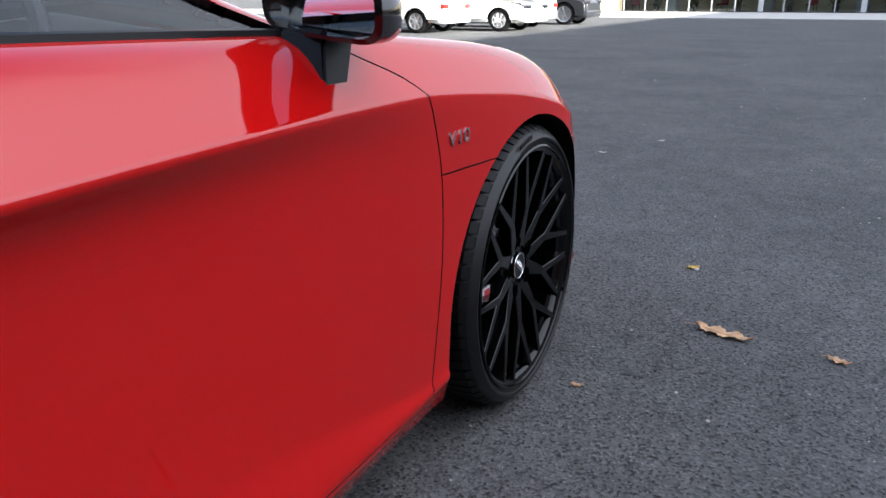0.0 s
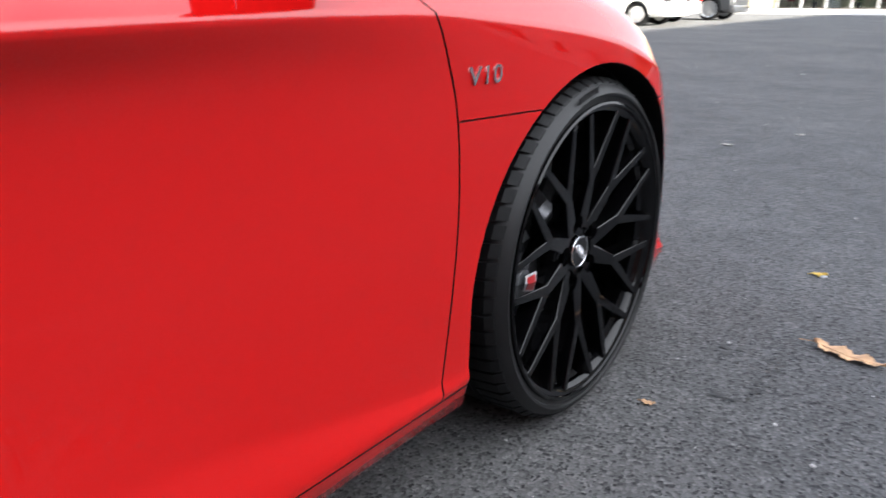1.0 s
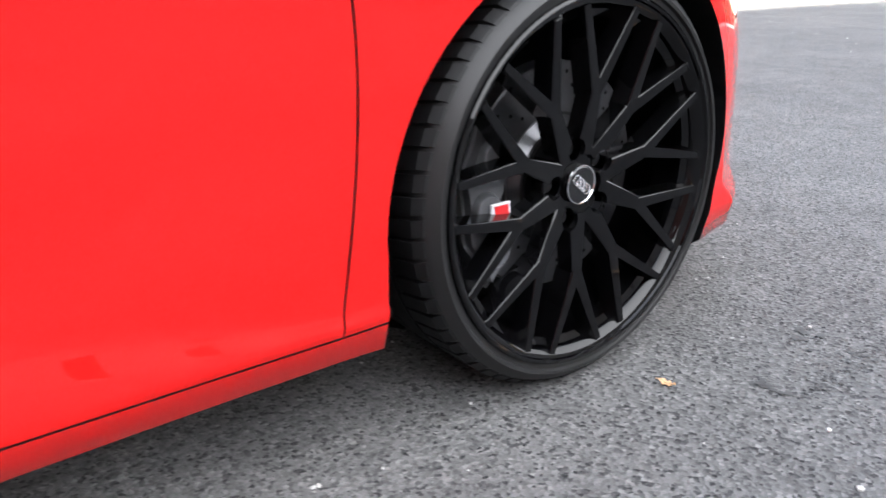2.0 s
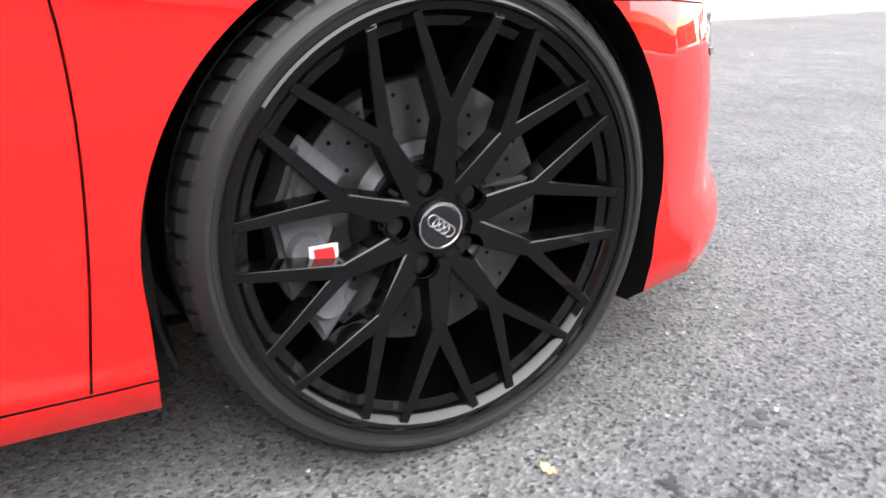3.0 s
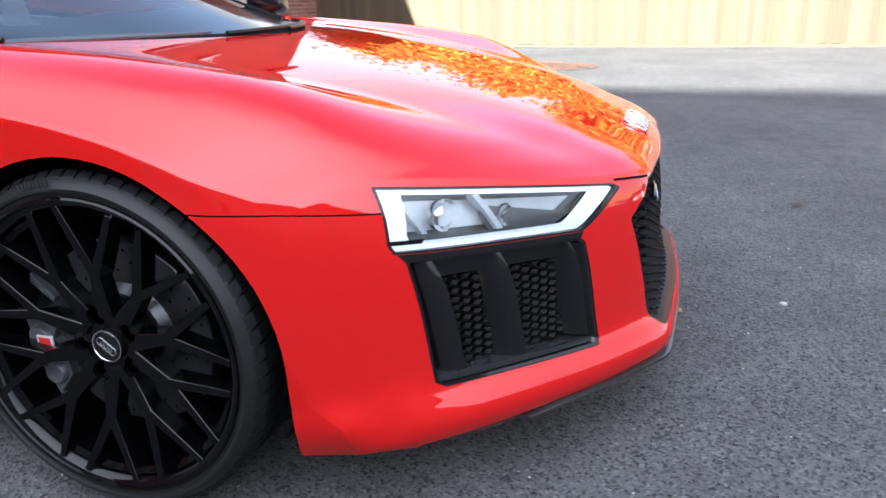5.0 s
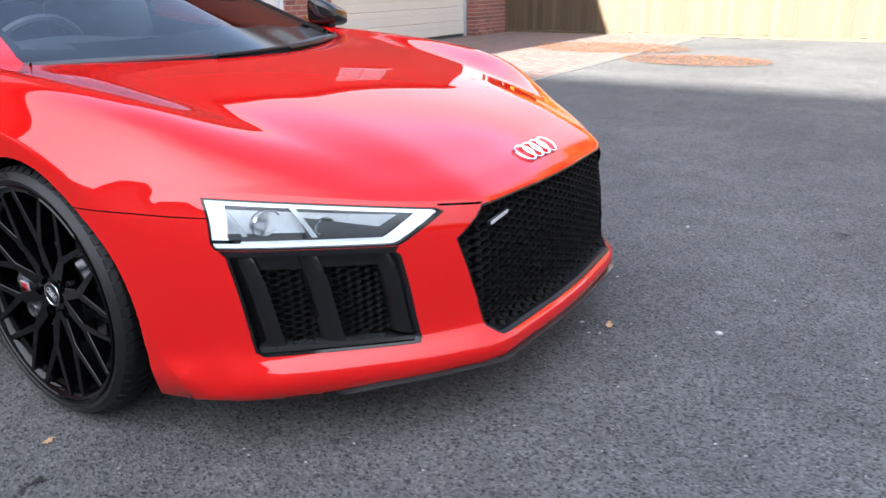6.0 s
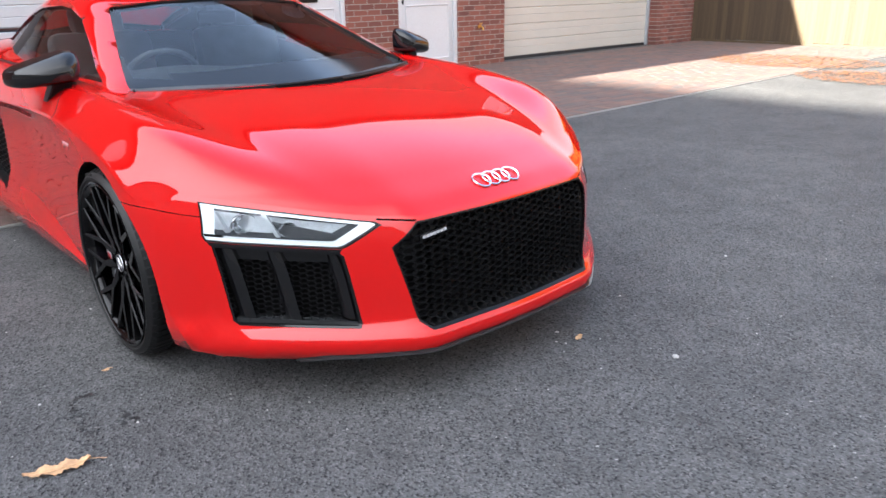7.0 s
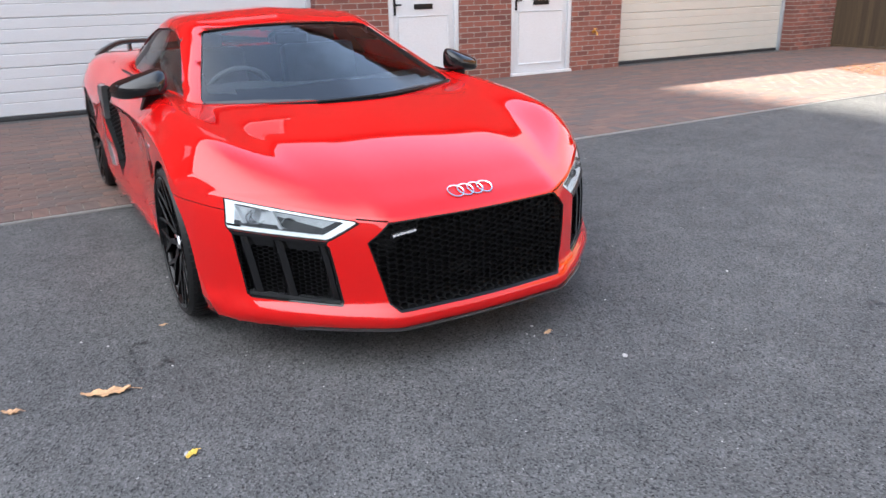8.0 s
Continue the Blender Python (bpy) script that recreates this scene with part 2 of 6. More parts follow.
WAIST = curve_of([(-3.40, 0.84, 0.47), (-3.0, 0.935, 0.36), (-2.6, 0.957, 0.33), (-2.1, 0.934, 0.35), (-1.7, 0.910, 0.375), (-1.1, 0.911, 0.350), (-0.9, 0.914, 0.324), (-0.73, 0.918, 0.290), (-0.6, 0.922, 0.262), (-0.42, 0.928, 0.235), (-0.2, 0.932, 0.25), (0.3, 0.950, 0.28), (0.99, 0.925, 0.28)])
CREASE = curve_of([(-3.40, 0.0), (-2.0, 0.0), (-1.7, 0.85), (-0.75, 0.9), (-0.38, 0.85), (0.0, 0.9), (0.5, 0.97), (0.82, 0.97), (0.93, 0.8), (0.99, 0.3)])
RIDGE = curve_of([(-3.40, 0.0), (-0.3, 0.0), (0.0, 0.5), (0.2, 0.9), (0.9, 0.9), (0.99, 0.2)])
CREST = curve_of([(-3.40, 0.74, 0.84), (-3.0, 0.84, 0.885), (-2.6, 0.86, 0.90), (-2.1, 0.84, 0.892), (-1.1, 0.816, 0.876), (-0.6, 0.818, 0.864), (-0.3, 0.832, 0.847), (0.0, 0.825, 0.825), (0.3, 0.81, 0.797), (0.5, 0.806, 0.766), (0.7, 0.811, 0.716), (0.87, 0.818, 0.667), (0.99, 0.825, 0.632)])
VALLEY = curve_of([(-3.40, 0.5, 0.87), (-3.0, 0.6, 0.93), (-2.1, 0.6, 0.96), (-1.1, 0.6, 0.86), (-0.6, 0.62, 0.85), (-0.3, 0.64, 0.838), (0.0, 0.63, 0.810), (0.3, 0.60, 0.764), (0.7, 0.53, 0.686), (0.93, 0.46, 0.615), (0.99, 0.45, 0.574)])
MIDDLE = curve_of([(-3.40, 0.875), (-3.0, 0.94), (-2.1, 0.97), (-1.1, 0.86), (-0.6, 0.86), (-0.2, 0.845), (0.0, 0.823), (0.3, 0.775), (0.55, 0.728), (0.8, 0.668), (0.93, 0.622), (0.965, 0.60), (0.99, 0.564)])


def warp(x, y0, z):
    """The plan curve of the nose: stations fan back towards the corners, and the face leans."""
    b = max(0.0, (y0 + 0.1) / 1.09) ** 1.5
    return (x, y0 - b * FAN(abs(x)) - b * b * LEAN(z), z)


def section(y0, n=7):
    low = [(0.0, BOTTOM(y0)[1]), BOTTOM(y0), ROCKER(y0), SILL(y0), WAIST(y0), FLANK(y0)]
    high = [UNDER(y0), SHOULDER(y0), CREST(y0), VALLEY(y0), (0.0, MIDDLE(y0))]
    over = [(-high[3][0], high[3][1])]
    both = spline(low + high + over, 12)[:-12]
    under = spline(low[:5], 12)[:-1] + spline(low[4:] + high[:2], 12)[:-1]
    sharp = under + spline(high[1:] + over, 12)[:-12]
    folded = under + spline(high[1:4], 12)[:-1] + spline(high[3:] + over, 12)[:-12]
    c = min(1.0, max(0.0, CREASE(y0)))
    r = min(1.0, max(0.0, RIDGE(y0)))
    both = [a * (1 - c) + (b * (1 - r) + d * r) * c for a, b, d in zip(both, sharp, folded)]

    def even(line, ts):
        d = np.cumsum([0] + [float(np.linalg.norm(b - a)) for a, b in zip(line, line[1:])])
        return [np.array([np.interp(t * d[-1], d, [q[0] for q in line]), np.interp(t * d[-1], d, [q[1] for q in line])]) for t in ts]
    u = np.linspace(0, 1, 17)
    lo = even(both[:37], u)[:-1] + even(both[36:49], u[::2])[:-1] + even(both[48:61], u)[:16]
    lo[-1] = both[60]
    hi = (even(both[84:109], np.linspace(0, 1, 17) ** 1.3) + even(both[108:], np.linspace(0, 1, 13))[1:])[::-1] + even(both[60:85], 1 - (1 - np.linspace(0, 1, 12)) ** 1.5)[::-1][1:]
    lo[0][0] = hi[0][0] = 0.0
    return lo, hi


def body_solid():
    bm = bmesh.new()
    ys = list(np.linspace(-3.40, 0.30, 70)) + list(np.linspace(0.30, 0.93, 26)[1:]) + [0.945, 0.96, 0.972, 0.982, 0.99]
    cache = {}

    def vert(x, y, z):
        if abs(x) < 1e-5:
            x = 0.0
        key = (round(x, 5), round(y, 5), round(z, 5))
        if key not in cache:
            cache[key] = bm.verts.new((x, y, z))
        return cache[key]

    def quad(a, b, c, d):
        vs = []
        for v in (a, b, c, d):
            if v not in vs:
                vs.append(v)
        if len(vs) > 2 and bm.faces.get(vs) is None:
            bm.faces.new(vs)
    rows = [section(float(y)) for y in ys]
    # fair the wings and the bonnet lengthwise
    line = np.array([[hi for hi in r[1]] for r in rows])
    yy = np.array(ys)
    hold = np.array([min(1.0, max(0.0, (y + 0.35) / 0.25)) * min(1.0, max(0.0, (0.955 - y) / 0.12)) for y in yy])[1:-1, None, None]
    u = ((yy[1:-1] - yy[:-2]) / (yy[2:] - yy[:-2]))[:, None, None]
    for k in range(40):
        line[1:-1] += 0.5 * hold * (line[:-2] * (1 - u) + line[2:] * u - line[1:-1])
    for i, r in enumerate(rows):
        end = r[1][-1]
        r[1][:] = [line[i, j] for j in range(len(r[1]))]
        r[1][-1] = end
    for side in (1, -1):
        def p(i, which, j):
            x, z = rows[i][which][j]
            return vert(*warp(side * x, float(ys[i]), z))
        for i in range(len(ys) - 1):
            for which in (0, 1):
                for j in range(39):
                    quad(p(i, which, j), p(i + 1, which, j), p(i + 1, which, j + 1), p(i, which, j + 1))
        for i in (0, len(ys) - 1):
            m = 24
            grid = []
            for k in range(m + 1):
                t = k / m
                row = []
                for a, b in zip(*rows[i]):
                    q = a * (1 - t) + b * t
                    row.append(vert(*warp(side * q[0], float(ys[i]), q[1])))
                grid.append(row)
            for k in range(m):
                for j in range(39):
                    quad(grid[k][j], grid[k + 1][j], grid[k + 1][j + 1], grid[k][j + 1])
    bmesh.ops.recalc_face_normals(bm, faces=bm.faces)
    return bm



def face_y(x, z):
    """How far forward the front face stands at a place of the front view."""
    return warp(x, 0.99, z)[1]


def evaluated(ob, mod):
    me = bpy.data.meshes.new_from_object(ob.evaluated_get(bpy.context.evaluated_depsgraph_get()))
    ob.modifiers.remove(mod)
    ob.data = me


def cut(ob, cutter_bm):
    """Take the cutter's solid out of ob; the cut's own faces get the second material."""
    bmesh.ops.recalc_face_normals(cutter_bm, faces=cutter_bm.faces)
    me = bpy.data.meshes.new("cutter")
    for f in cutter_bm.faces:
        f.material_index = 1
    cutter_bm.to_mesh(me)
    cutter_bm.free()
    for m in ob.data.materials:
        me.materials.append(m)
    c = new("cutter", me)
    mod = ob.modifiers.new("cut", "BOOLEAN")
    mod.operation, mod.solver, mod.object = "DIFFERENCE", "EXACT", c
    evaluated(ob, mod)
    bpy.data.objects.remove(c)
    bpy.data.meshes.remove(me)


def ribbon(bm, line, axis, lo, hi, width=0.0026):
    """A thin slot along a line of two coordinates, to be cut into the shell."""
    p = [np.array(q, float) for q in line]
    left, right = [], []
    for i, q in enumerate(p):
        t = p[min(i + 1, len(p) - 1)] - p[max(i - 1, 0)]
        n = np.array((-t[1], t[0])) / np.linalg.norm(t) * width / 2
        left.append(tuple(q + n))
        right.append(tuple(q - n))
    prism(bm, left + right[::-1], axis, lo, hi)


def arch_outline(y, z, r, low, spread):
    pts = [(y + r * math.cos(a), z + r * math.sin(a)) for a in np.linspace(radians(-4), radians(184), 44)]
    return pts + [(y - r - spread, low), (y + r + spread, low)]


LAMP = [(0.830, 0.624), (0.466, 0.563), (0.453, 0.553), (0.541, 0.496), (0.556, 0.489), (0.838, 0.513), (0.842, 0.53)]
INTAKE = [(0.828, 0.502), (0.562, 0.478), (0.552, 0.468), (0.523, 0.258), (0.532, 0.246), (0.795, 0.258), (0.806, 0.27)]
GRILLE = [(-0.366, 0.556), (0.366, 0.556), (0.440, 0.486), (0.386, 0.254), (0.358, 0.228), (-0.358, 0.228), (-0.386, 0.254), (-0.440, 0.486)]
DOOR_GAP = [(-0.62, 0.872), (-0.555, 0.833), (-0.470, 0.785), (-0.422, 0.70), (-0.401, 0.62), (-0.398, 0.50), (-0.410, 0.362), (-0.433, 0.207)]
BONNET_GAP = [(0.735, -0.36), (0.775, -0.1), (0.795, 0.15), (0.812, 0.36), (0.822, 0.56)]
WHEELS = ((0.0, HUB_Z, 0.363), (REAR_Y, REAR_Z, 0.378))


def shrunk(outline, d):
    """The outline moved inwards by d."""
    p = [np.array(q, float) for q in outline]
    n = len(p)
    area = sum(p[i][0] * p[(i + 1) % n][1] - p[(i + 1) % n][0] * p[i][1] for i in range(n))
    s = 1 if area > 0 else -1
    out = []
    for i in range(n):
        a, b = p[i] - p[i - 1], p[(i + 1) % n] - p[i]
        na = s * np.array((-a[1], a[0])) / np.linalg.norm(a)
        nb = s * np.array((-b[1], b[0])) / np.linalg.norm(b)
        k = (na + nb) / max(0.35, 1 + float(na @ nb))
        out.append(tuple(p[i] + k * d))
    return out


def dense(outline, step=0.02):
    out = []
    n = len(outline)
    for i in range(n):
        a, b = np.array(outline[i], float), np.array(outline[(i + 1) % n], float)
        k = max(1, int(np.linalg.norm(b - a) / step))
        out += [tuple(a + (b - a) * j / k) for j in range(k)]
    return out


def inside_of(outline):
    def test(x, z):
        hit = False
        n = len(outline)
        for i in range(n):
            (x1, z1), (x2, z2) = outline[i], outline[(i + 1) % n]
            if (z1 > z) != (z2 > z) and x < (x2 - x1) * (z - z1) / (z2 - z1) + x1:
                hit = not hit
        return hit
    return test


def cut_body(ob):
    c = bmesh.new()
    for side in (1, -1):
        for y, z, r in WHEELS:
            prism(c, arch_outline(y, z - 0.012, r, -0.2, 0.006), "x", 0.60 * side, 1.3 * side)
    prism(c, [(-0.66, -1.95), (0.66, -1.95), (0.66, -0.55), (-0.66, -0.55)], "z", 0.30, 1.4)
    cut(ob, c)
    # Panel-gap walls come out black: the gaps' shade is put into their colour.
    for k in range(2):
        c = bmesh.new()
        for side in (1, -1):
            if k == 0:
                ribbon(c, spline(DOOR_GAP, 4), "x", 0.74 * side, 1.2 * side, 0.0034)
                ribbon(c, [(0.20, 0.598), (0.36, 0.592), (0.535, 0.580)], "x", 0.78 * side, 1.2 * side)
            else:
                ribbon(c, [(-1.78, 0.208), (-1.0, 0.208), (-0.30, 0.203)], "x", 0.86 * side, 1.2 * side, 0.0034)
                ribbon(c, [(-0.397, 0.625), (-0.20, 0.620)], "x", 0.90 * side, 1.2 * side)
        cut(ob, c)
    c = bmesh.new()
    for side in (1, -1):
        line = [(side * 0.462, 0.5688), (side * 0.366, 0.5595)]
        o = [(x, z + 0.0025) for x, z in line] + [(x, z - 0.0025) for x, z in line[::-1]]
        prism(c, o, "y", lambda p: face_y(*p) - 0.025, lambda p: face_y(*p) + 0.2)
    cut(ob, c)
    c = bmesh.new()
    for side in (1, -1):
        for outline, deep in ((LAMP, 0.075), (INTAKE, 0.11)):
            o = dense([(side * x, z) for x, z in outline])
            prism(c, o, "y", lambda p, d=deep: face_y(*p) - d, lambda p: face_y(*p) + 0.10)
        prism(c, [(-1.93, 0.80), (-1.62, 0.80), (-1.50, 0.72), (-1.52, 0.40), (-1.62, 0.28), (-1.82, 0.34), (-1.98, 0.60)], "x", 0.83 * side, 1.2 * side)
    under = [(-0.690, 0.09), (-0.680, 0.130), (-0.640, 0.163), (-0.3, 0.170), (0.3, 0.170), (0.640, 0.163), (0.680, 0.130), (0.690, 0.09)]
    prism(c, dense(under, 0.05), "y", 0.50, 1.3)
    prism(c, dense(GRILLE, 0.04), "y", lambda p: face_y(*p) - 0.09, lambda p: face_y(*p) + 0.10)
    cut(ob, c)


def panel_of(c):
    """Which panel of the shell a place belongs to."""
    x, y, z = abs(c[0]), c[1], c[2]
    gap = np.interp(-z, [-q[1] for q in DOOR_GAP], [q[0] for q in DOOR_GAP])
    side = "" if c[0] > 0 else " "
    if abs(y) < 0.2 and z < 0.685 and x > 0.5:
        return "front_wing" + side
    if y < -1.79 or (y < -0.55 and x < 0.80):
        return "rear_body"
    if z < 0.206 and y < 0 and x > 0.6:
        return "side_skirt" + side
    if y < gap and x > 0.74:
        return "door_panel" + side
    if y > 0 and z < np.interp(y, [0.2, 0.36, 0.535], [0.598, 0.592, 0.58]) and x > 0.86:
        return "front_bumper"
    if x > np.interp(y, [q[1] for q in BONNET_GAP], [q[0] for q in BONNET_GAP]) and y < 0.62 and z > 0.2:
        return ("lower_wing" if z < 0.621 and y < -0.1 else "front_wing") + side
    if z < np.interp(x, [0.366, 0.46, 0.66, 0.86], [0.5595, 0.5685, 0.602, 0.633]) and y > 0.2:
        return "front_bumper"
    return "bonnet" if z > 0.5 else "underbody"


def split_shell(ob, source_bm, parent, namer, mats, labels):
    """Make the panels of a cut shell into meshes of their own, with the normals of the uncut surface."""
    source_bm.normal_update()
    tree = BVHTree.FromBMesh(source_bm)
    source_bm.faces.ensure_lookup_table()
    me = ob.data
    groups = {}
    for p in me.polygons:
        groups.setdefault(namer(p.center), []).append(p)
    for name in sorted(groups):
        index, verts, faces, normals, mi = {}, [], [], [], []
        for p in groups[name]:
            f = []
            for v in p.vertices:
                if v not in index:
                    index[v] = len(verts)
                    verts.append(me.vertices[v].co.copy())
                f.append(index[v])
                if p.material_index == 0:
                    hit, n, k, _ = tree.find_nearest(me.vertices[v].co)
                    fc = source_bm.faces[k]
                    w = poly_3d_calc([q.co for q in fc.verts], hit)
                    soft = Vector((0, 0, 0))
                    for a, q in zip(w, fc.verts):
                        soft += a * q.normal
                    normals.append(soft.normalized() if soft.dot(p.normal) > 0.5 else p.normal.copy())
                else:
                    normals.append(p.normal.copy())
            faces.append(f)
            mi.append(p.material_index)
        m = bpy.data.meshes.new(name.strip())
        m.from_pydata(verts, [], faces)
        for x in mats:
            m.materials.append(x)
        for p, k in zip(m.polygons, mi):
            p.use_smooth, p.material_index = True, k
        m.normals_split_custom_set(normals)
        o = new(name.strip(), m)
        o.parent = parent
        if labels.get(name.strip()):
            o["label"] = labels[name.strip()]
    bpy.data.objects.remove(ob)


car = thing("sports_car", "bright red low sports coupe with black wheels on the asphalt", "car")


def build_shell():
    source = body_solid()
    me = bpy.data.meshes.new("shell")
    source.to_mesh(me)
    me.materials.append(RED)
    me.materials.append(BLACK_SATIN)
    ob = new("shell", me)
    cut_body(ob)
    split_shell(ob, source, car, panel_of, (RED, BLACK_SATIN), {"underbody": "black underbody tray"})
    source.free()


build_shell()

# ---- sports car: cabin ----
ROOF_Z = curve_of([(-3.05, 0.93), (-2.8, 0.985), (-2.4, 1.10), (-2.0, 1.19), (-1.6, 1.236), (-1.4, 1.236), (-1.15, 1.206), (-0.95, 1.152), (-0.65, 1.044), (-0.35, 0.929), (-0.12, 0.838)])
ROOF_EDGE = curve_of([(-3.05, 0.44, 0.91), (-2.8, 0.45, 0.95), (-2.4, 0.48, 1.055), (-2.0, 0.51, 1.135), (-1.6, 0.525, 1.178), (-1.4, 0.525, 1.178), (-1.15, 0.535, 1.160), (-0.95, 0.56, 1.110), (-0.65, 0.615, 1.010), (-0.35, 0.67, 0.908), (-0.20, 0.695, 0.862), (-0.12, 0.71, 0.825)])
BELT = curve_of([(-3.05, 0.60, 0.84), (-2.4, 0.72, 0.84), (-1.9, 0.80, 0.84), (-1.0, 0.815, 0.835), (-0.5, 0.79, 0.82), (-0.12, 0.73, 0.79)])


def dome(inset):
    """The cabin's outer form, brought in by inset."""
    bm = bmesh.new()
    ys = np.linspace(-3.05, -0.12, 60)
    rows = []
    for y in ys:
        y = float(y)
        e, b = ROOF_EDGE(y), BELT(y)
        half = spline([(b[0], 0.70), tuple(b), ((b[0] + e[0]) / 2 + 0.012, (b[1] + e[1]) / 2), tuple(e), (e[0] * 0.6, ROOF_Z(y) - 0.022), (0.0, ROOF_Z(y))], 7)
        bow = 0.55 * min(1.0, max(0.0, (y + 1.9) / 1.0))
        pts = []
        for x, z in half:
            x2 = max(0.0, x - inset)
            pts.append((x2, y - bow * x * x - (inset if y > -0.6 else 0) * 0.3, z - inset if z > 0.8 else z))
        full = pts + [(-x, yy, z) for x, yy, z in pts[-2::-1]]
        rows.append([bm.verts.new(q) for q in full])
    for a, b in zip(rows, rows[1:]):
        for j in range(len(a) - 1):
            bm.faces.new((a[j], a[j + 1], b[j + 1], b[j]))
        bm.faces.new((a[-1], a[0], b[0], b[-1]))
    bm.faces.new(rows[0])
    bm.faces.new(rows[-1][::-1])
    bmesh.ops.recalc_face_normals(bm, faces=bm.faces)
    return bm


SCREEN = [(-0.668, 0.800), (0.668, 0.800), (0.662, 0.862), (0.485, 1.118), (0.470, 1.130), (0.25, 1.152), (0.0, 1.158), (-0.25, 1.152), (-0.470, 1.130), (-0.485, 1.118), (-0.662, 0.862)]
SIDE_GLASS = [(-0.535, 0.868), (-0.66, 0.910), (-0.85, 0.988), (-1.10, 1.086), (-1.26, 1.126), (-1.42, 1.139), (-1.70, 1.127), (-1.95, 1.09), (-2.25, 0.99), (-2.42, 0.92), (-2.30, 0.90), (-1.75, 0.885)]


def double(bm, thick):
    """Back a sheet of glass with a second face, joined at the rim."""
    bm.normal_update()
    old = list(bm.faces)
    rim = [e for e in bm.edges if len(e.link_faces) == 1]
    twin = {v: bm.verts.new(v.co - v.normal * thick) for v in list(bm.verts)}
    for f in old:
        bm.faces.new([twin[v] for v in reversed(f.verts)]).material_index = 1
    for e in rim:
        a, b = e.verts
        bm.faces.new((a, b, twin[b], twin[a])).material_index = 1


def build_cabin():
    source = dome(0.0)
    me = bpy.data.meshes.new("roof")
    source.to_mesh(me)
    me.materials.append(RED)
    me.materials.append(BLACK_SATIN)
    ob = new("roof", me)
    for outline, axis, lo, hi in ((SCREEN, "y", -1.30, 0.3), (SIDE_GLASS, "x", 0.35, 1.2), (SIDE_GLASS, "x", -0.35, -1.2), ([(-0.40, -2.75), (0.40, -2.75), (0.42, -2.1), (-0.42, -2.1)], "z", 0.9, 1.5)):
        c = bmesh.new()
        prism(c, outline, axis, lo, hi)
        cut(ob, c)
    # an open shell 28 mm thick; the strip under the windscreen is no part of it
    bm = bmesh.new()
    bm.from_mesh(ob.data)
    gone = []
    for f in bm.faces:
        c = f.calc_center_median()
        strip = c.y > -0.34 and (c.z < 0.85 or abs(c.x) < 0.6)
        if strip or f.material_index == 1 or (c.z < 0.72 and abs(f.normal.z) > 0.7):
            gone.append(f)
    bmesh.ops.delete(bm, geom=gone, context="FACES")
    double(bm, 0.028)
    bm.to_mesh(ob.data)
    bm.free()
    split_shell(ob, source, car, lambda c: "roof", (RED, BLACK_SATIN), {"roof": "red roof with slim windscreen pillars"})
    source.free()
    g = dome(0.007)
    gone = [f for f in g.faces if f.calc_center_median().z < 0.80]
    bmesh.ops.delete(g, geom=gone, context="FACES")
    parts = {"windscreen_border": [], "windscreen": [], "side_window": [], "side_window ": [], "quarter_window": [], "quarter_window ": [], "rear_window": [], "pillar_trim": []}
    for f in g.faces:
        c = f.calc_center_median()
        s = "" if c.x > 0 else " "
        if c.y > -0.62 - 0.9 * max(0.0, c.z - 0.86) * 2.4 and abs(c.x) < ROOF_EDGE(c.y + 0.25)[0] + 0.02 and c.y > -1.38:
            base = c.y > -0.30 - 0.55 * c.x * c.x
            edge = abs(c.x) > ROOF_EDGE(c.y + 0.22)[0] - 0.052 or c.z > 1.128
            parts["windscreen_border" if base or edge else "windscreen"].append(f)
        elif c.y < -2.05 and abs(c.x) < 0.45:
            parts["rear_window"].append(f)
        elif -1.90 < c.y < -1.66 or c.z > 1.14 or c.y < -2.46:
            parts["pillar_trim"].append(f)
        elif c.y > -1.8:
            parts["side_window" + s].append(f)
        else:
            parts["quarter_window" + s].append(f)
    for name, fs in parts.items():
        bm = bmesh.new()
        seen = {}
        for f in fs:
            vs = []
            for v in f.verts:
                if v not in seen:
                    seen[v] = bm.verts.new(v.co)
                vs.append(seen[v])
            bm.faces.new(vs)
        bmesh.ops.recalc_face_normals(bm, faces=bm.faces)
        if name not in ("pillar_trim", "windscreen_border"):
            for f in bm.faces:
                if f.normal.dot(f.calc_center_median() - Vector((0, -1.2, 0.6))) < 0:
                    f.normal_flip()
            double(bm, 0.004)
        solid = name in ("pillar_trim", "windscreen_border")
        part(name.strip(), bm, (BLACK_SATIN if name == "pillar_trim" else BLACK_GLOSS) if solid else [TINTED if name == "windscreen" else SIDE_PANE, INNER], car, "gloss black trim" if solid else "tinted glass", angle=50)
    g.free()


def window_seals():
    for side in (1, -1):
        bm = bmesh.new()
        tube(bm, [(side * (CREST(y)[0] - 0.014), y, CREST(y)[1] + 0.003) for y in np.linspace(-1.75, -0.60, 24).tolist()], 0.0085, 6)
        part("window_seal", bm, BLACK_SATIN, car, "black rubber window seal")


window_seals()


def glass_material(name, colour, rough=0.0):
    m = material(name, colour, rough)
    shader(m).inputs["Transmission Weight"].default_value = 1.0
    shader(m).inputs["IOR"].default_value = 1.45
    return m


def see_through(name, tint):
    m = bpy.data.materials.new(name)
    m.use_nodes = True
    nt = m.node_tree
    nt.nodes.clear()
    out = nt.nodes.new("ShaderNodeOutputMaterial")
    clear = nt.nodes.new("ShaderNodeBsdfTransparent")
    clear.inputs[0].default_value = (*tint, 1)
    nt.links.new(clear.outputs[0], out.inputs[0])
    return m


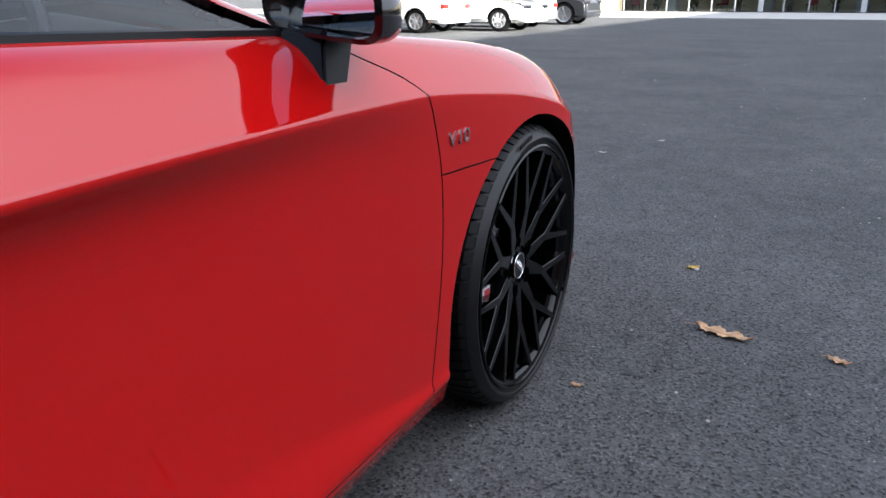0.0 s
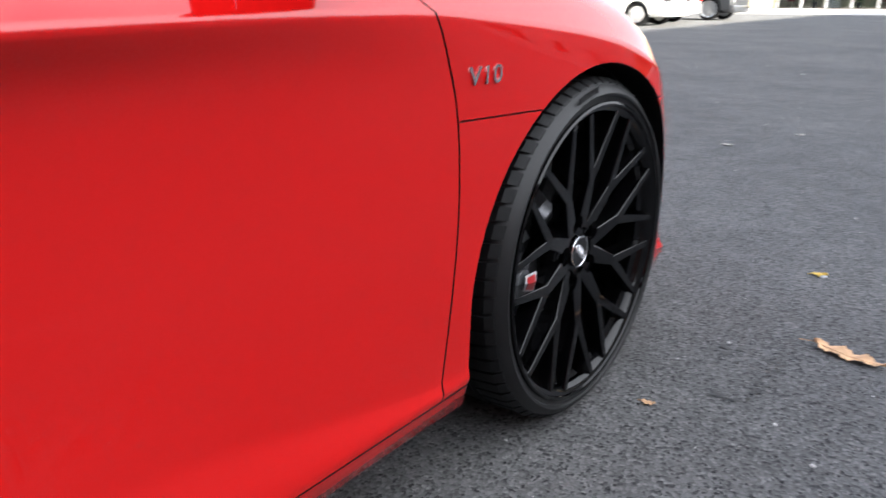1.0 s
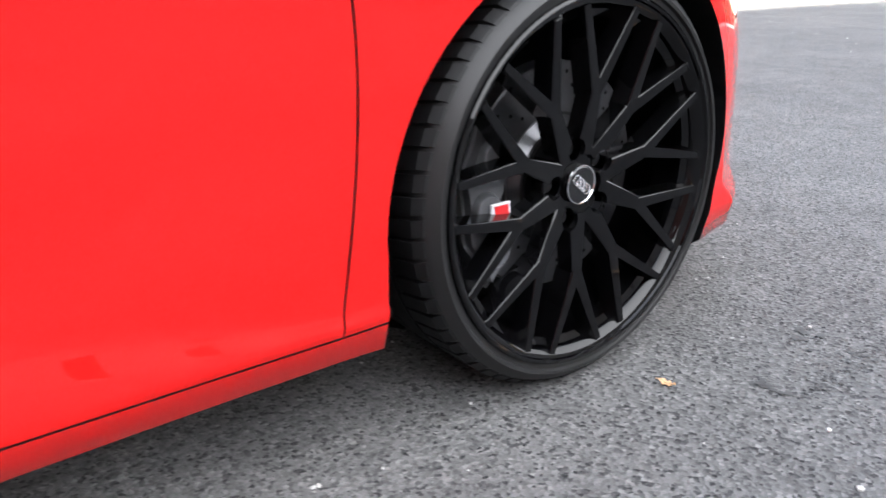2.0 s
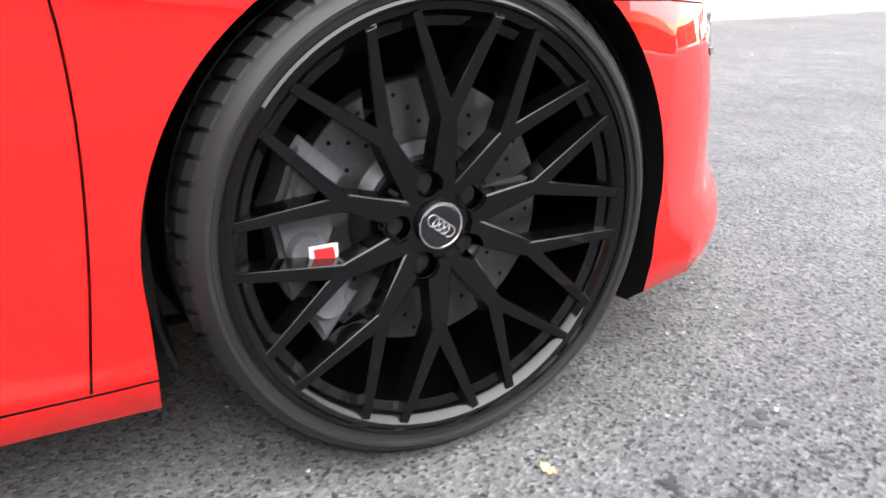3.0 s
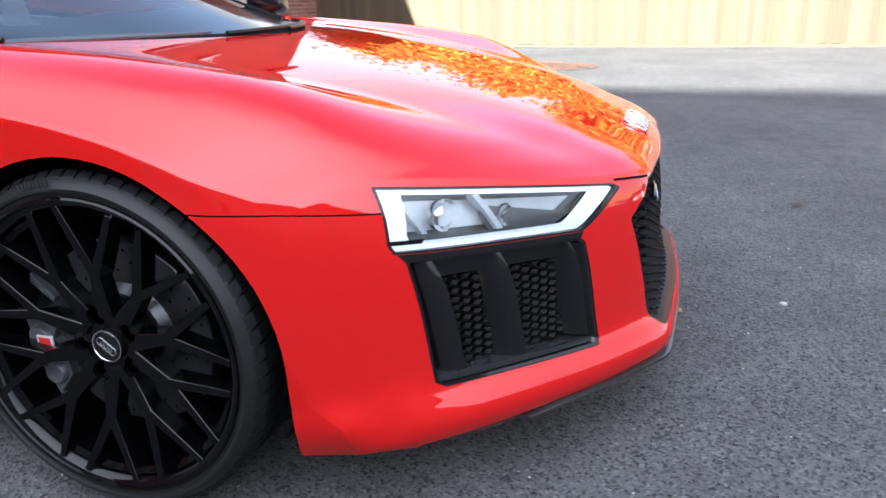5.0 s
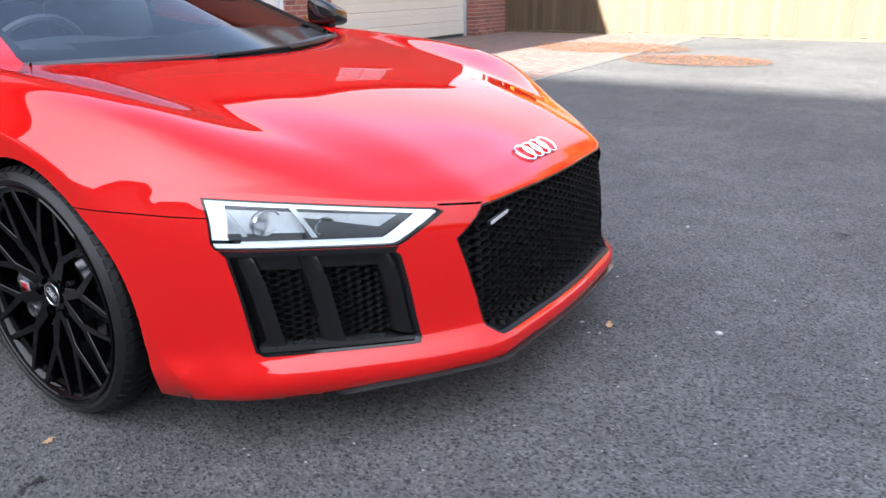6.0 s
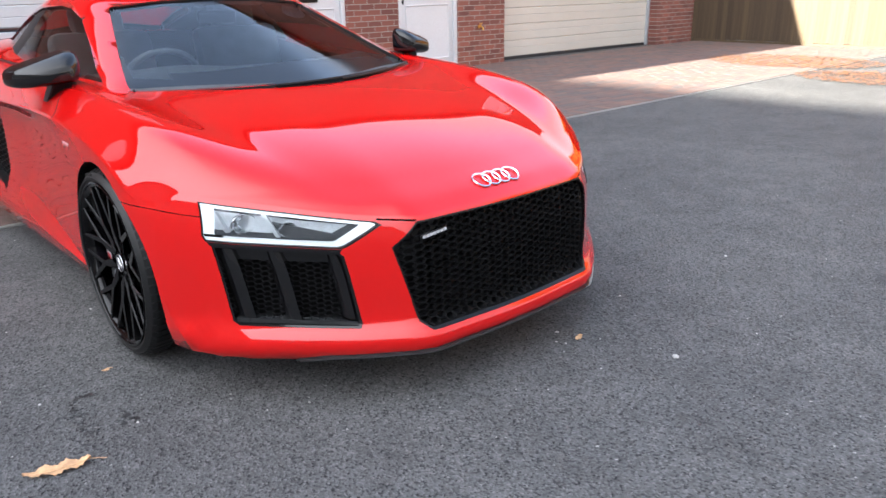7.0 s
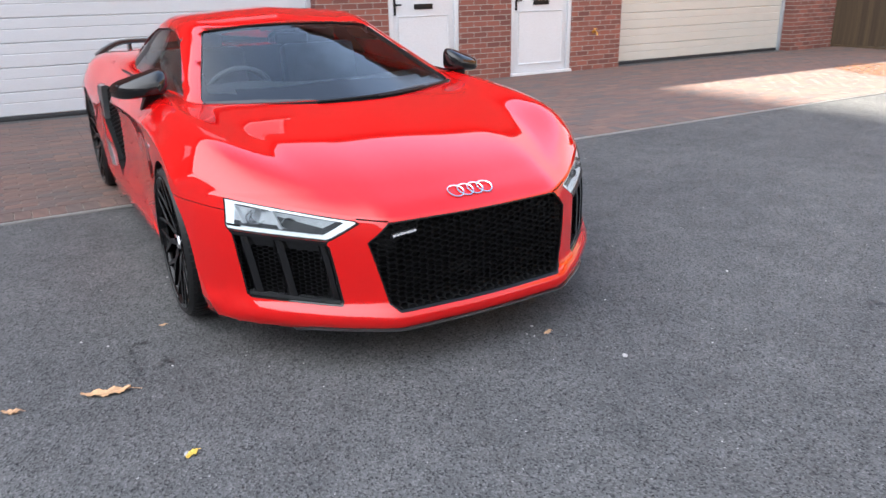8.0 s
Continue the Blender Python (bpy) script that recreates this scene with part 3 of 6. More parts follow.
def thin_glass(name, tint, ior=1.5):
    """A pane that lets light straight through and mirrors a little more at a slant."""
    m = bpy.data.materials.new(name)
    m.use_nodes = True
    nt = m.node_tree
    nt.nodes.clear()
    out = nt.nodes.new("ShaderNodeOutputMaterial")
    clear = nt.nodes.new("ShaderNodeBsdfTransparent")
    clear.inputs[0].default_value = (*tint, 1)
    shine = nt.nodes.new("ShaderNodeBsdfGlossy")
    shine.inputs["Roughness"].default_value = 0.0
    f = nt.nodes.new("ShaderNodeFresnel")
    f.inputs[0].default_value = ior
    both = nt.nodes.new("ShaderNodeMixShader")
    nt.links.new(f.outputs[0], both.inputs[0])
    nt.links.new(clear.outputs[0], both.inputs[1])
    nt.links.new(shine.outputs[0], both.inputs[2])
    nt.links.new(both.outputs[0], out.inputs[0])
    return m


TINTED = thin_glass("tinted_glass", (0.90, 0.94, 0.95), 1.6)
SIDE_PANE = thin_glass("dark_side_glass", (0.80, 0.85, 0.84), 1.65)
CLEAR = thin_glass("clear_glass", (0.95, 0.96, 0.96), 1.5)
INNER = see_through("inner_glass_face", (0.95, 0.97, 0.97))
build_cabin()

# ---- sports car: wheels ----
RUBBER = varied("tyre_rubber", (0.0050, 0.0051, 0.0056), 0.55, 0.25, 6, 120, 0.2, 0.0005)
shader(RUBBER).inputs["Specular IOR Level"].default_value = 0.20
SIDEWALL = varied("tyre_sidewall", (0.010, 0.010, 0.0104), 0.46, 0.2, 8, 160, 0.15, 0.0003)
shader(SIDEWALL).inputs["Specular IOR Level"].default_value = 0.30
WHEEL_BLACK = material("wheel_gloss_black", (0.0014, 0.0014, 0.0017), 0.05, 0.0, 0.0, 0.28)
BRAKE_STEEL = varied("brake_steel", (0.10, 0.10, 0.105), 0.34, 0.2, 10, 200, 0.0, metal=0.9)
CALIPER_GREY = varied("caliper_grey", (0.105, 0.108, 0.115), 0.33, 0.2, 12, 150, metal=0.3)
TAG_RED = material("tag_red", (0.42, 0.012, 0.014), 0.35)
TAG_GREY = material("tag_grey", (0.45, 0.45, 0.47), 0.4)
LETTER_GREY = material("moulded_letter_grey", (0.016, 0.016, 0.0165), 0.45)


def polar(r, a):
    return (r * math.cos(radians(a)), r * math.sin(radians(a)))


def beam(bm, a, b, wa, wb, xa, xb, deep):
    """A tapering spoke bar in the wheel's plane with a ridged face; a, b: (y, z)."""
    a, b = np.array(a), np.array(b)
    t = (b - a) / np.linalg.norm(b - a)
    n = np.array((-t[1], t[0]))
    rows = []
    for p, w, x in ((a, wa, xa), (b, wb, xb)):
        q = [(-1.15, -deep), (-1.0, -0.0016), (-0.86, 0.0), (0.86, 0.0), (1.0, -0.0016), (1.15, -deep)]
        rows.append([bm.verts.new((x + d, *(p + n * k * w / 2))) for k, d in q])
    for i in range(6):
        j = (i + 1) % 6
        bm.faces.new((rows[0][i], rows[0][j], rows[1][j], rows[1][i]))
    bm.faces.new(rows[0][::-1])
    bm.faces.new(rows[1])


def wheel(y, z, radius, side, width, face_x, turn=0.0):
    """A ten-spoke black alloy wheel whose face looks along +x, with tyre, disc and caliper."""
    w = new("wheel")
    w.parent = car
    w.matrix_world = pose(face_x * side, y, z, 0, 0, 0 if side > 0 else 180)
    w["label"] = "gloss black ten-spoke alloy wheel with low tyre"
    k = radius / 0.3275
    bead = radius - 0.0475
    sink = -0.016
    bm = bmesh.new()
    wd = width
    prof = [(-wd + 0.004, bead), (-wd - 0.004, bead + 0.022), (-wd + 0.006, radius - 0.018), (-wd + 0.024, radius - 0.009), (-wd / 2, radius - 0.006), (-0.022, radius - 0.008), (-0.010, radius - 0.013), (0.000, radius - 0.023), (0.005, bead + 0.019), (0.004, bead + 0.014), (-0.001, bead + 0.012), (-0.002, bead + 0.006), (-0.004, bead)]
    lathe(bm, prof, 120)
    part("tyre", bm, SIDEWALL, w, "low-profile black rubber tyre")
    tyre = w.children[-1] if w.children else None
    # tread blocks round both shoulders
    bm = bmesh.new()
    for i in range(68):
        a = 2 * math.pi * i / 68
        for flip in (False, True):
            rows = []
            for x, r, lead in ((-0.082, radius - 0.0005, 0.035), (-0.024, radius - 0.002, 0.008), (-0.011, radius - 0.0105, 0.0), (-0.001, radius - 0.0275, 0.0)):
                xx = -wd - x if flip else x
                half = 0.0385 if x < 0 else 0.036
                low = 0.007 if x < 0 else 0.004
                rows.append([bm.verts.new((xx, q * math.cos(a + lead + d), q * math.sin(a + lead + d))) for d, q in ((-half, r - low), (-half * 0.93, r), (half * 0.93, r), (half, r - low))])
            for p_, q_ in zip(rows, rows[1:]):
                for k_ in range(3):
                    bm.faces.new((p_[k_], p_[k_ + 1], q_[k_ + 1], q_[k_]))
            bm.faces.new(rows[0])
            bm.faces.new(rows[-1][::-1])
    for x0, x1 in ((-0.150, -0.092), (-wd + 0.092, -0.160)):
        for q in range(2):
            lathe(bm, [(x0, radius - 0.007), (x0 + 0.001, radius - 0.0005), (x1 - 0.001, radius - 0.0005), (x1, radius - 0.007)], 96)
            break
    tagged(part("tread", bm, RUBBER, tyre, "grooved tread blocks", smooth=False), kind="stuff")
    # moulded sidewall marks: plain bars
    bm = bmesh.new()
    rr = bead + 0.026
    marks = [(96 + q * 1.55, 1.0, 0.010) for q in range(8)] + [(96 + q * 1.3, 0.9, 0.0045) for q in range(10)]
    for q, (a0, da, h) in enumerate(marks):
        r0 = rr + (0.004 if h == 0.010 else -0.008 if h == 0.0045 else 0)
        vs = []
        for x in (0.0025, 0.0048):
            for a, r in ((a0, r0 - h / 2), (a0 + da, r0 - h / 2), (a0 + da, r0 + h / 2), (a0, r0 + h / 2)):
                vs.append(bm.verts.new((x, *polar(r, a))))
        for f in ((4, 5, 6, 7), (0, 1, 5, 4), (1, 2, 6, 5), (2, 3, 7, 6), (3, 0, 4, 7)):
            bm.faces.new([vs[j] for j in f])
    tagged(part("sidewall_mark", bm, LETTER_GREY, tyre, "moulded grey marks", smooth=False), kind="stuff")
    # rim
    bm = bmesh.new()
    lathe(bm, [(-0.001, bead - 0.005), (0.003, bead - 0.0035), (0.0045, bead), (0.002, bead + 0.0035), (-0.006, bead + 0.005)], 120)
    lathe(bm, [(-0.001, bead - 0.005), (-0.003, bead - 0.010), (-0.012, bead - 0.019), (-0.020, bead - 0.021), (-0.026, bead - 0.032), (-0.050, bead - 0.030), (-0.12, bead - 0.038), (-wd + 0.01, bead - 0.028), (-wd, bead)], 96)
    part("rim", bm, WHEEL_BLACK, w, "gloss black barrel")
    # spokes: five pairs of arms that fork towards the rim
    bm = bmesh.new()
    tip_r = 0.268 * k
    for g in range(5):
        c = -4 + 72 * g + turn
        for s in (1, -1):
            root, node = polar(0.046, c + s * 15), polar(0.140 * k, c + s * 18)
            beam(bm, root, node, 0.037, 0.022, -0.030, -0.017, 0.030)
            for off in (6.3, 29.8):
                beam(bm, node, polar(tip_r, c + s * off), 0.0205, 0.0125, -0.017, -0.003, 0.036)
                beam(bm, polar(tip_r * 0.985, c + s * off), polar(tip_r + 0.010, c + s * off), 0.014, 0.022, -0.003, -0.010, 0.03)
    spokes = part("spokes", bm, [WHEEL_BLACK, WHEEL_BLACK], w, "ten forked gloss black spokes", smooth=False)

    def move(b):
        bmesh.ops.translate(b, vec=(sink, 0, 0), verts=b.verts)

    # hub plate, pierced with the spokes by five bolt wells
    bm = bmesh.new()
    bmesh.ops.create_cone(bm, cap_ends=True, segments=60, radius1=0.078, radius2=0.072, depth=0.036, matrix=Matrix.Translation((-0.0395, 0, 0)) @ Matrix.Rotation(radians(90), 4, "Y"))
    move(bm)
    hub = part("hub", bm, [WHEEL_BLACK, WHEEL_BLACK], w)
    wells = [polar(0.057, 32 + 72 * g + turn) for g in range(5)]
    for ob in (hub, spokes):
        bm = bmesh.new()
        for p in wells:
            bmesh.ops.create_cone(bm, cap_ends=True, segments=24, radius1=0.0185, radius2=0.0185, depth=0.12, matrix=Matrix.Translation((0.0, *p)) @ Matrix.Rotation(radians(90), 4, "Y"))
        inverse = w.matrix_world.copy()
        bmesh.ops.transform(bm, matrix=inverse, verts=bm.verts)
        cut(ob, bm)
    bm = bmesh.new()
    bmesh.ops.create_cone(bm, cap_ends=True, segments=48, radius1=0.080, radius2=0.080, depth=0.006, matrix=Matrix.Translation((-0.0585 + sink, 0, 0)) @ Matrix.Rotation(radians(90), 4, "Y"))
    part("hub_back", bm, BLACK_SATIN, w)
    for p in wells:
        bm = bmesh.new()
        lathe(bm, [(-0.056, 0.0130), (-0.034, 0.0126), (-0.030, 0.0105), (-0.029, 0.0)], 20)
        bmesh.ops.translate(bm, vec=(sink, *p), verts=bm.verts)
        part("wheel_bolt", bm, BLACK_SATIN, w, "dark bolt cap")
        bm = bmesh.new()
        tube(bm, [(-0.0208 + sink, p[0] + 0.0188 * math.cos(q), p[1] + 0.0188 * math.sin(q)) for q in np.linspace(0, 2 * math.pi, 25)[:-1]], 0.0011, 5, True)
        part("well_rim", bm, WHEEL_BLACK, w)
    bm = bmesh.new()
    lathe(bm, [(-0.020, 0.031), (-0.013, 0.030), (-0.011, 0.027), (-0.012, 0.0)], 40)
    move(bm)
    cap = part("centre_cap", bm, BLACK_GLOSS, w)
    bm = bmesh.new()
    tube(bm, [(-0.0125, *polar(0.0300, a)) for a in range(0, 360, 8)], 0.0014, 6, True)
    for q in range(4):
        tube(bm, [(-0.0108, (q - 1.5) * 0.0092 + 0.0078 * math.cos(radians(a)), 0.0078 * math.sin(radians(a))) for a in range(0, 360, 20)], 0.0011, 5, True)
    bmesh.ops.rotate(bm, matrix=Matrix.Rotation(radians(-38), 3, "X"), verts=bm.verts)
    move(bm)
    part("cap_ring", bm, CHROME, cap, "chrome ring emblem")
    # brake disc and caliper
    bm = bmesh.new()
    lathe(bm, [(-0.105, 0.182), (-0.073, 0.182), (-0.071, 0.180), (-0.071, 0.105), (-0.075, 0.100), (-0.060, 0.085), (-0.055, 0.0)], 72)
    move(bm)
    disc = part("brake_disc", bm, BRAKE_STEEL, w, "drilled grey steel disc")
    bm = bmesh.new()
    for i in range(60):
        a = i * 6.0
        r = (0.120, 0.140, 0.160)[i % 3] + 0.006
        rr_ = bmesh.ops.create_circle(bm, cap_ends=True, segments=8, radius=0.0032)
        bmesh.ops.transform(bm, matrix=Matrix.Translation((-0.0704, *polar(r, a))) @ Matrix.Rotation(radians(90), 4, "Y"), verts=rr_["verts"])
    move(bm)
    tagged(part("drilled_hole", bm, BLACK_MATT, disc, "rows of small drilled holes"), kind="stuff")
    cal = None
    for x0, x1, grow in ((-0.125, -0.056, 0.0), (-0.060, -0.040, -0.012)):
        bm = bmesh.new()
        outer, inner = 0.213 + grow * 0.5, 0.130 - grow * 0.4
        a0, a1 = (142 - grow * 300, 224 + grow * 300)
        o = [polar(outer - 0.010 * abs(math.cos((a - 184) * 0.12)), a) for a in np.linspace(a0, a1, 18)] + [polar(inner + 0.012 * math.cos((a - 184) * 0.2) ** 2, a) for a in np.linspace(a1 - 4, a0 + 4, 14)]
        prism(bm, o, "x", x0, x1)
        bmesh.ops.bevel(bm, geom=[e for e in bm.edges if e.calc_face_angle(0) > 0.8], offset=0.004, segments=2, affect="EDGES")
        move(bm)
        if cal is None:
            cal = part("brake_caliper", bm, CALIPER_GREY, w, "grey metal caliper with small red tag", angle=40)
        else:
            part("caliper_cover", bm, CALIPER_GREY, cal, angle=40)
    for a in (158, 184, 209):
        bm = bmesh.new()
        p = polar(0.172, a)
        lathe(bm, [(-0.042, 0.026), (-0.032, 0.023), (-0.029, 0.020), (-0.031, 0.012), (-0.031, 0.0)], 20)
        bmesh.ops.translate(bm, vec=(sink, *p), verts=bm.verts)
        part("piston_cap", bm, CALIPER_GREY, cal, angle=40)
    bm = bmesh.new()
    p = polar(0.155, 187)
    box(bm, (-0.030, p[0] - 0.018, p[1] - 0.0155), (-0.0255, p[0] + 0.019, p[1] + 0.0155), 0.0015)
    move(bm)
    part("caliper_tag", bm, TAG_GREY, cal, smooth=False)
    bm = bmesh.new()
    o = [(p[0] - 0.009, p[1] - 0.012), (p[0] + 0.0165, p[1] - 0.012), (p[0] + 0.0125, p[1] + 0.012), (p[0] - 0.013, p[1] + 0.012)]
    prism(bm, o, "x", -0.030, -0.0245)
    move(bm)
    part("caliper_tag", bm, TAG_RED, cal, "red slanted tag", smooth=False)
    return w


for w_side in (1, -1):
    wheel(0.0, HUB_Z, 0.3275, w_side, 0.245, 0.954)
    wheel(REAR_Y, REAR_Z, 0.345, w_side, 0.305, 0.950, 20)

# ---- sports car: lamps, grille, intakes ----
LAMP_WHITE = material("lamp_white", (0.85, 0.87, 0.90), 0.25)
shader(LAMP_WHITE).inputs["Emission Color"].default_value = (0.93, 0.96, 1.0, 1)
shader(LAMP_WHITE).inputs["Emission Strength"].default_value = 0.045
LAMP_SILVER = varied("lamp_silver", (0.62, 0.63, 0.65), 0.18, 0.2, 20, 90, metal=1.0)
LAMP_GREY = varied("lamp_grey", (0.70, 0.72, 0.76), 0.3, 0.1, 20, 90, metal=0.2)
LAMP_DARK = material("lamp_dark_grey", (0.10, 0.105, 0.115), 0.25, 0.4)
SPLITTER_GREY = material("gloss_grey_trim", (0.02, 0.021, 0.022), 0.2, 0.0, 0.0, 0.4)


def on_face(side, back):
    return lambda p: face_y(p[0], p[1]) - back


def band(bm, outer, inner, back, thick):
    """A closed band between two outlines of equal length that follows the car's face."""
    rows = []
    for o in (outer, inner):
        rows.append([(bm.verts.new((p[0], face_y(*p) - back, p[1])), bm.verts.new((p[0], face_y(*p) - back - thick, p[1]))) for p in o])
    n = len(outer)
    for i in range(n):
        j = (i + 1) % n
        a, b, c, d = rows[0][i], rows[0][j], rows[1][j], rows[1][i]
        bm.faces.new((a[0], b[0], c[0], d[0]))
        bm.faces.new((a[1], d[1], c[1], b[1]))
        bm.faces.new((a[0], a[1], b[1], b[0]))
        bm.faces.new((d[0], c[0], c[1], d[1]))


def same_count(outline, d, step=0.02):
    """Two outlines, the second d further in, cut into the same pieces."""
    inner = shrunk(outline, d)
    a, b = [], []
    n = len(outline)
    for i in range(n):
        p, q = np.array(outline[i]), np.array(outline[(i + 1) % n])
        r, t = np.array(inner[i]), np.array(inner[(i + 1) % n])
        k = max(1, int(np.linalg.norm(q - p) / step))
        for j in range(k):
            a.append(tuple(p + (q - p) * j / k))
            b.append(tuple(r + (t - r) * j / k))
    return a, b


def grid_panel(bm, corners, back, nx=12, nz=5, thick=0.004, glass=False):
    """A panel over four corners (x, z) that follows the car's face at a depth."""
    (x0, z0), (x1, z1), (x2, z2), (x3, z3) = corners
    rows = []
    for i in range(nx + 1):
        u = i / nx
        row = []
        for j in range(nz + 1):
            v = j / nz
            x = (x0 * (1 - u) + x1 * u) * (1 - v) + (x3 * (1 - u) + x2 * u) * v
            z = (z0 * (1 - u) + z1 * u) * (1 - v) + (z3 * (1 - u) + z2 * u) * v
            row.append(bm.verts.new((x, face_y(x, z) - back, z)))
        rows.append(row)
    for i in range(nx):
        for j in range(nz):
            bm.faces.new((rows[i][j], rows[i + 1][j], rows[i + 1][j + 1], rows[i][j + 1]))
    bmesh.ops.recalc_face_normals(bm, faces=bm.faces)
    if glass:
        for f in bm.faces:
            if f.normal.y < 0:
                f.normal_flip()
        double(bm, thick)
    else:
        bmesh.ops.solidify(bm, geom=bm.faces[:], thickness=thick)


def headlamp(side):
    h = new("headlamp")
    h.parent = car
    h["label"] = "slanted headlamp with a white light band"
    flip = [(side * x, z) for x, z in LAMP]
    bm = bmesh.new()
    prism(bm, dense(shrunk(flip, 0.001)), "y", on_face(side, 0.074), on_face(side, 0.066))
    part("housing", bm, LAMP_DARK, h, "dark grey lamp housing")
    bm = bmesh.new()
    a, b = same_count(shrunk(flip, 0.001), 0.003)
    band(bm, a, b, 0.0015, 0.06)
    part("surround", bm, BLACK_GLOSS, h, "thin black rim")
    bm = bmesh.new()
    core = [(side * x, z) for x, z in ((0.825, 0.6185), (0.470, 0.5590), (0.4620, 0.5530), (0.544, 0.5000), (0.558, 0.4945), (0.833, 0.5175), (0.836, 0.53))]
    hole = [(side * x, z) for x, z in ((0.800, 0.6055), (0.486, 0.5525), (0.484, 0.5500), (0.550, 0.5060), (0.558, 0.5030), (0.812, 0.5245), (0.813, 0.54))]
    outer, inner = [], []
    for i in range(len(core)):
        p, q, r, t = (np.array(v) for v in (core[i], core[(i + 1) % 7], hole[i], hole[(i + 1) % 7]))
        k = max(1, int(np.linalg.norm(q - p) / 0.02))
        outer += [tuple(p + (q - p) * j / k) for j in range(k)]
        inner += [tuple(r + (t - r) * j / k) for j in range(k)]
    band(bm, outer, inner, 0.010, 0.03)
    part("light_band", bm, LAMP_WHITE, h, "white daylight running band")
    for xc, zc, r in ((0.742, 0.559, 0.034), (0.652, 0.541, 0.024)):
        bm = bmesh.new()
        bmesh.ops.create_uvsphere(bm, u_segments=24, v_segments=16, radius=r)
        bmesh.ops.delete(bm, geom=[v for v in bm.verts if v.co.y > 0.25 * r], context="VERTS")
        bmesh.ops.scale(bm, vec=(1.15, 0.9, 0.85), verts=bm.verts)
        bmesh.ops.translate(bm, vec=(side * xc, face_y(xc, zc) - 0.034, zc), verts=bm.verts)
        bmesh.ops.solidify(bm, geom=bm.faces[:], thickness=0.002)
        p = part("reflector", bm, LAMP_SILVER, h, "bright silver reflector bowl")
        bm = bmesh.new()
        bmesh.ops.create_uvsphere(bm, u_segments=20, v_segments=12, radius=r * 0.5)
        bmesh.ops.scale(bm, vec=(1.0, 0.7, 0.9), verts=bm.verts)
        bmesh.ops.translate(bm, vec=(side * xc, face_y(xc, zc) - 0.046, zc), verts=bm.verts)
        part("lens", bm, LENS, p, "clear round lens")
    for (xa, za), (xb, zb), w in (((0.806, 0.596), (0.790, 0.537), 0.006), ((0.706, 0.588), (0.686, 0.523), 0.009)):
        bm = bmesh.new()
        grid_panel(bm, [(side * xb, zb), (side * (xb - w), zb), (side * (xa - w), za), (side * xa, za)], 0.016, 2, 5, 0.022)
        part("divider", bm, LAMP_GREY, h, "pale slanted divider fin")
    bm = bmesh.new()
    grid_panel(bm, [(side * 0.836, 0.5275), (side * 0.800, 0.5245), (side * 0.796, 0.5315), (side * 0.8355, 0.5350)], 0.0075, 3, 2, 0.004)
    part("band_gap", bm, BLACK_GLOSS, h, "black gap between the light bands")
    bm = bmesh.new()
    grid_panel(bm, [(side * 0.806, 0.538), (side * 0.562, 0.515), (side * 0.508, 0.5445), (side * 0.792, 0.590)], 0.060, 14, 4, 0.004)
    part("inner_bezel", bm, LAMP_GREY, h, "grey inner bezel")
    bm = bmesh.new()
    grid_panel(bm, [(side * 0.684, 0.520), (side * 0.565, 0.511), (side * 0.540, 0.522), (side * 0.690, 0.566)], 0.034, 10, 4, 0.012)
    part("shroud", bm, LAMP_DARK, h, "dark wedge-shaped shroud")
    bm = bmesh.new()
    grid_panel(bm, [LAMP_G[0], LAMP_G[1], LAMP_G[2], LAMP_G[3]] if side > 0 else [(-x, z) for x, z in LAMP_G], 0.0028, 20, 6, 0.002, True)
    part("lamp_glass", bm, [CLEAR, INNER], h, "clear lamp cover")


LAMP_G = [(0.838, 0.516), (0.552, 0.493), (0.459, 0.5535), (0.829, 0.6205)]
LENS = glass_material("lens_glass", (0.95, 0.97, 1.0))


def hexes(inside, back, pitch_x, pitch_z, wall, deep, bm):
    """Bars of a honeycomb over the part of the face for which inside(x, z) holds."""
    done = set()
    nx, nz = int(1.1 / pitch_x) + 2, int(0.5 / pitch_z) + 2
    for i in range(-nx, nx):
        for j in range(nz):
            cx, cz = i * pitch_x, 0.19 + (j + 0.5 * (i % 2)) * pitch_z
            if not inside(cx, cz):
                continue
            w, h = pitch_x * 0.667, pitch_z / 2
            ring = [(cx + w, cz), (cx + w / 2, cz + h), (cx - w / 2, cz + h), (cx - w, cz), (cx - w / 2, cz - h), (cx + w / 2, cz - h)]
            for k in range(6):
                a, b = ring[k], ring[(k + 1) % 6]
                key = tuple(sorted((tuple(round(v, 3) for v in a), tuple(round(v, 3) for v in b))))
                if key in done:
                    continue
                done.add(key)
                a, b = np.array(a), np.array(b)
                t = (b - a) / np.linalg.norm(b - a)
                n = np.array((-t[1], t[0])) * wall / 2
                rows = []
                for p in (a, b):
                    y = face_y(float(p[0]), float(p[1])) - back
                    rows.append([bm.verts.new((p[0] + n[0] * s, y - d, p[1] + n[1] * s)) for s, d in ((-1.3, deep), (-0.6, 0), (0.6, 0), (1.3, deep))])
                for q in range(3):
                    bm.faces.new((rows[0][q], rows[0][q + 1], rows[1][q + 1], rows[1][q]))


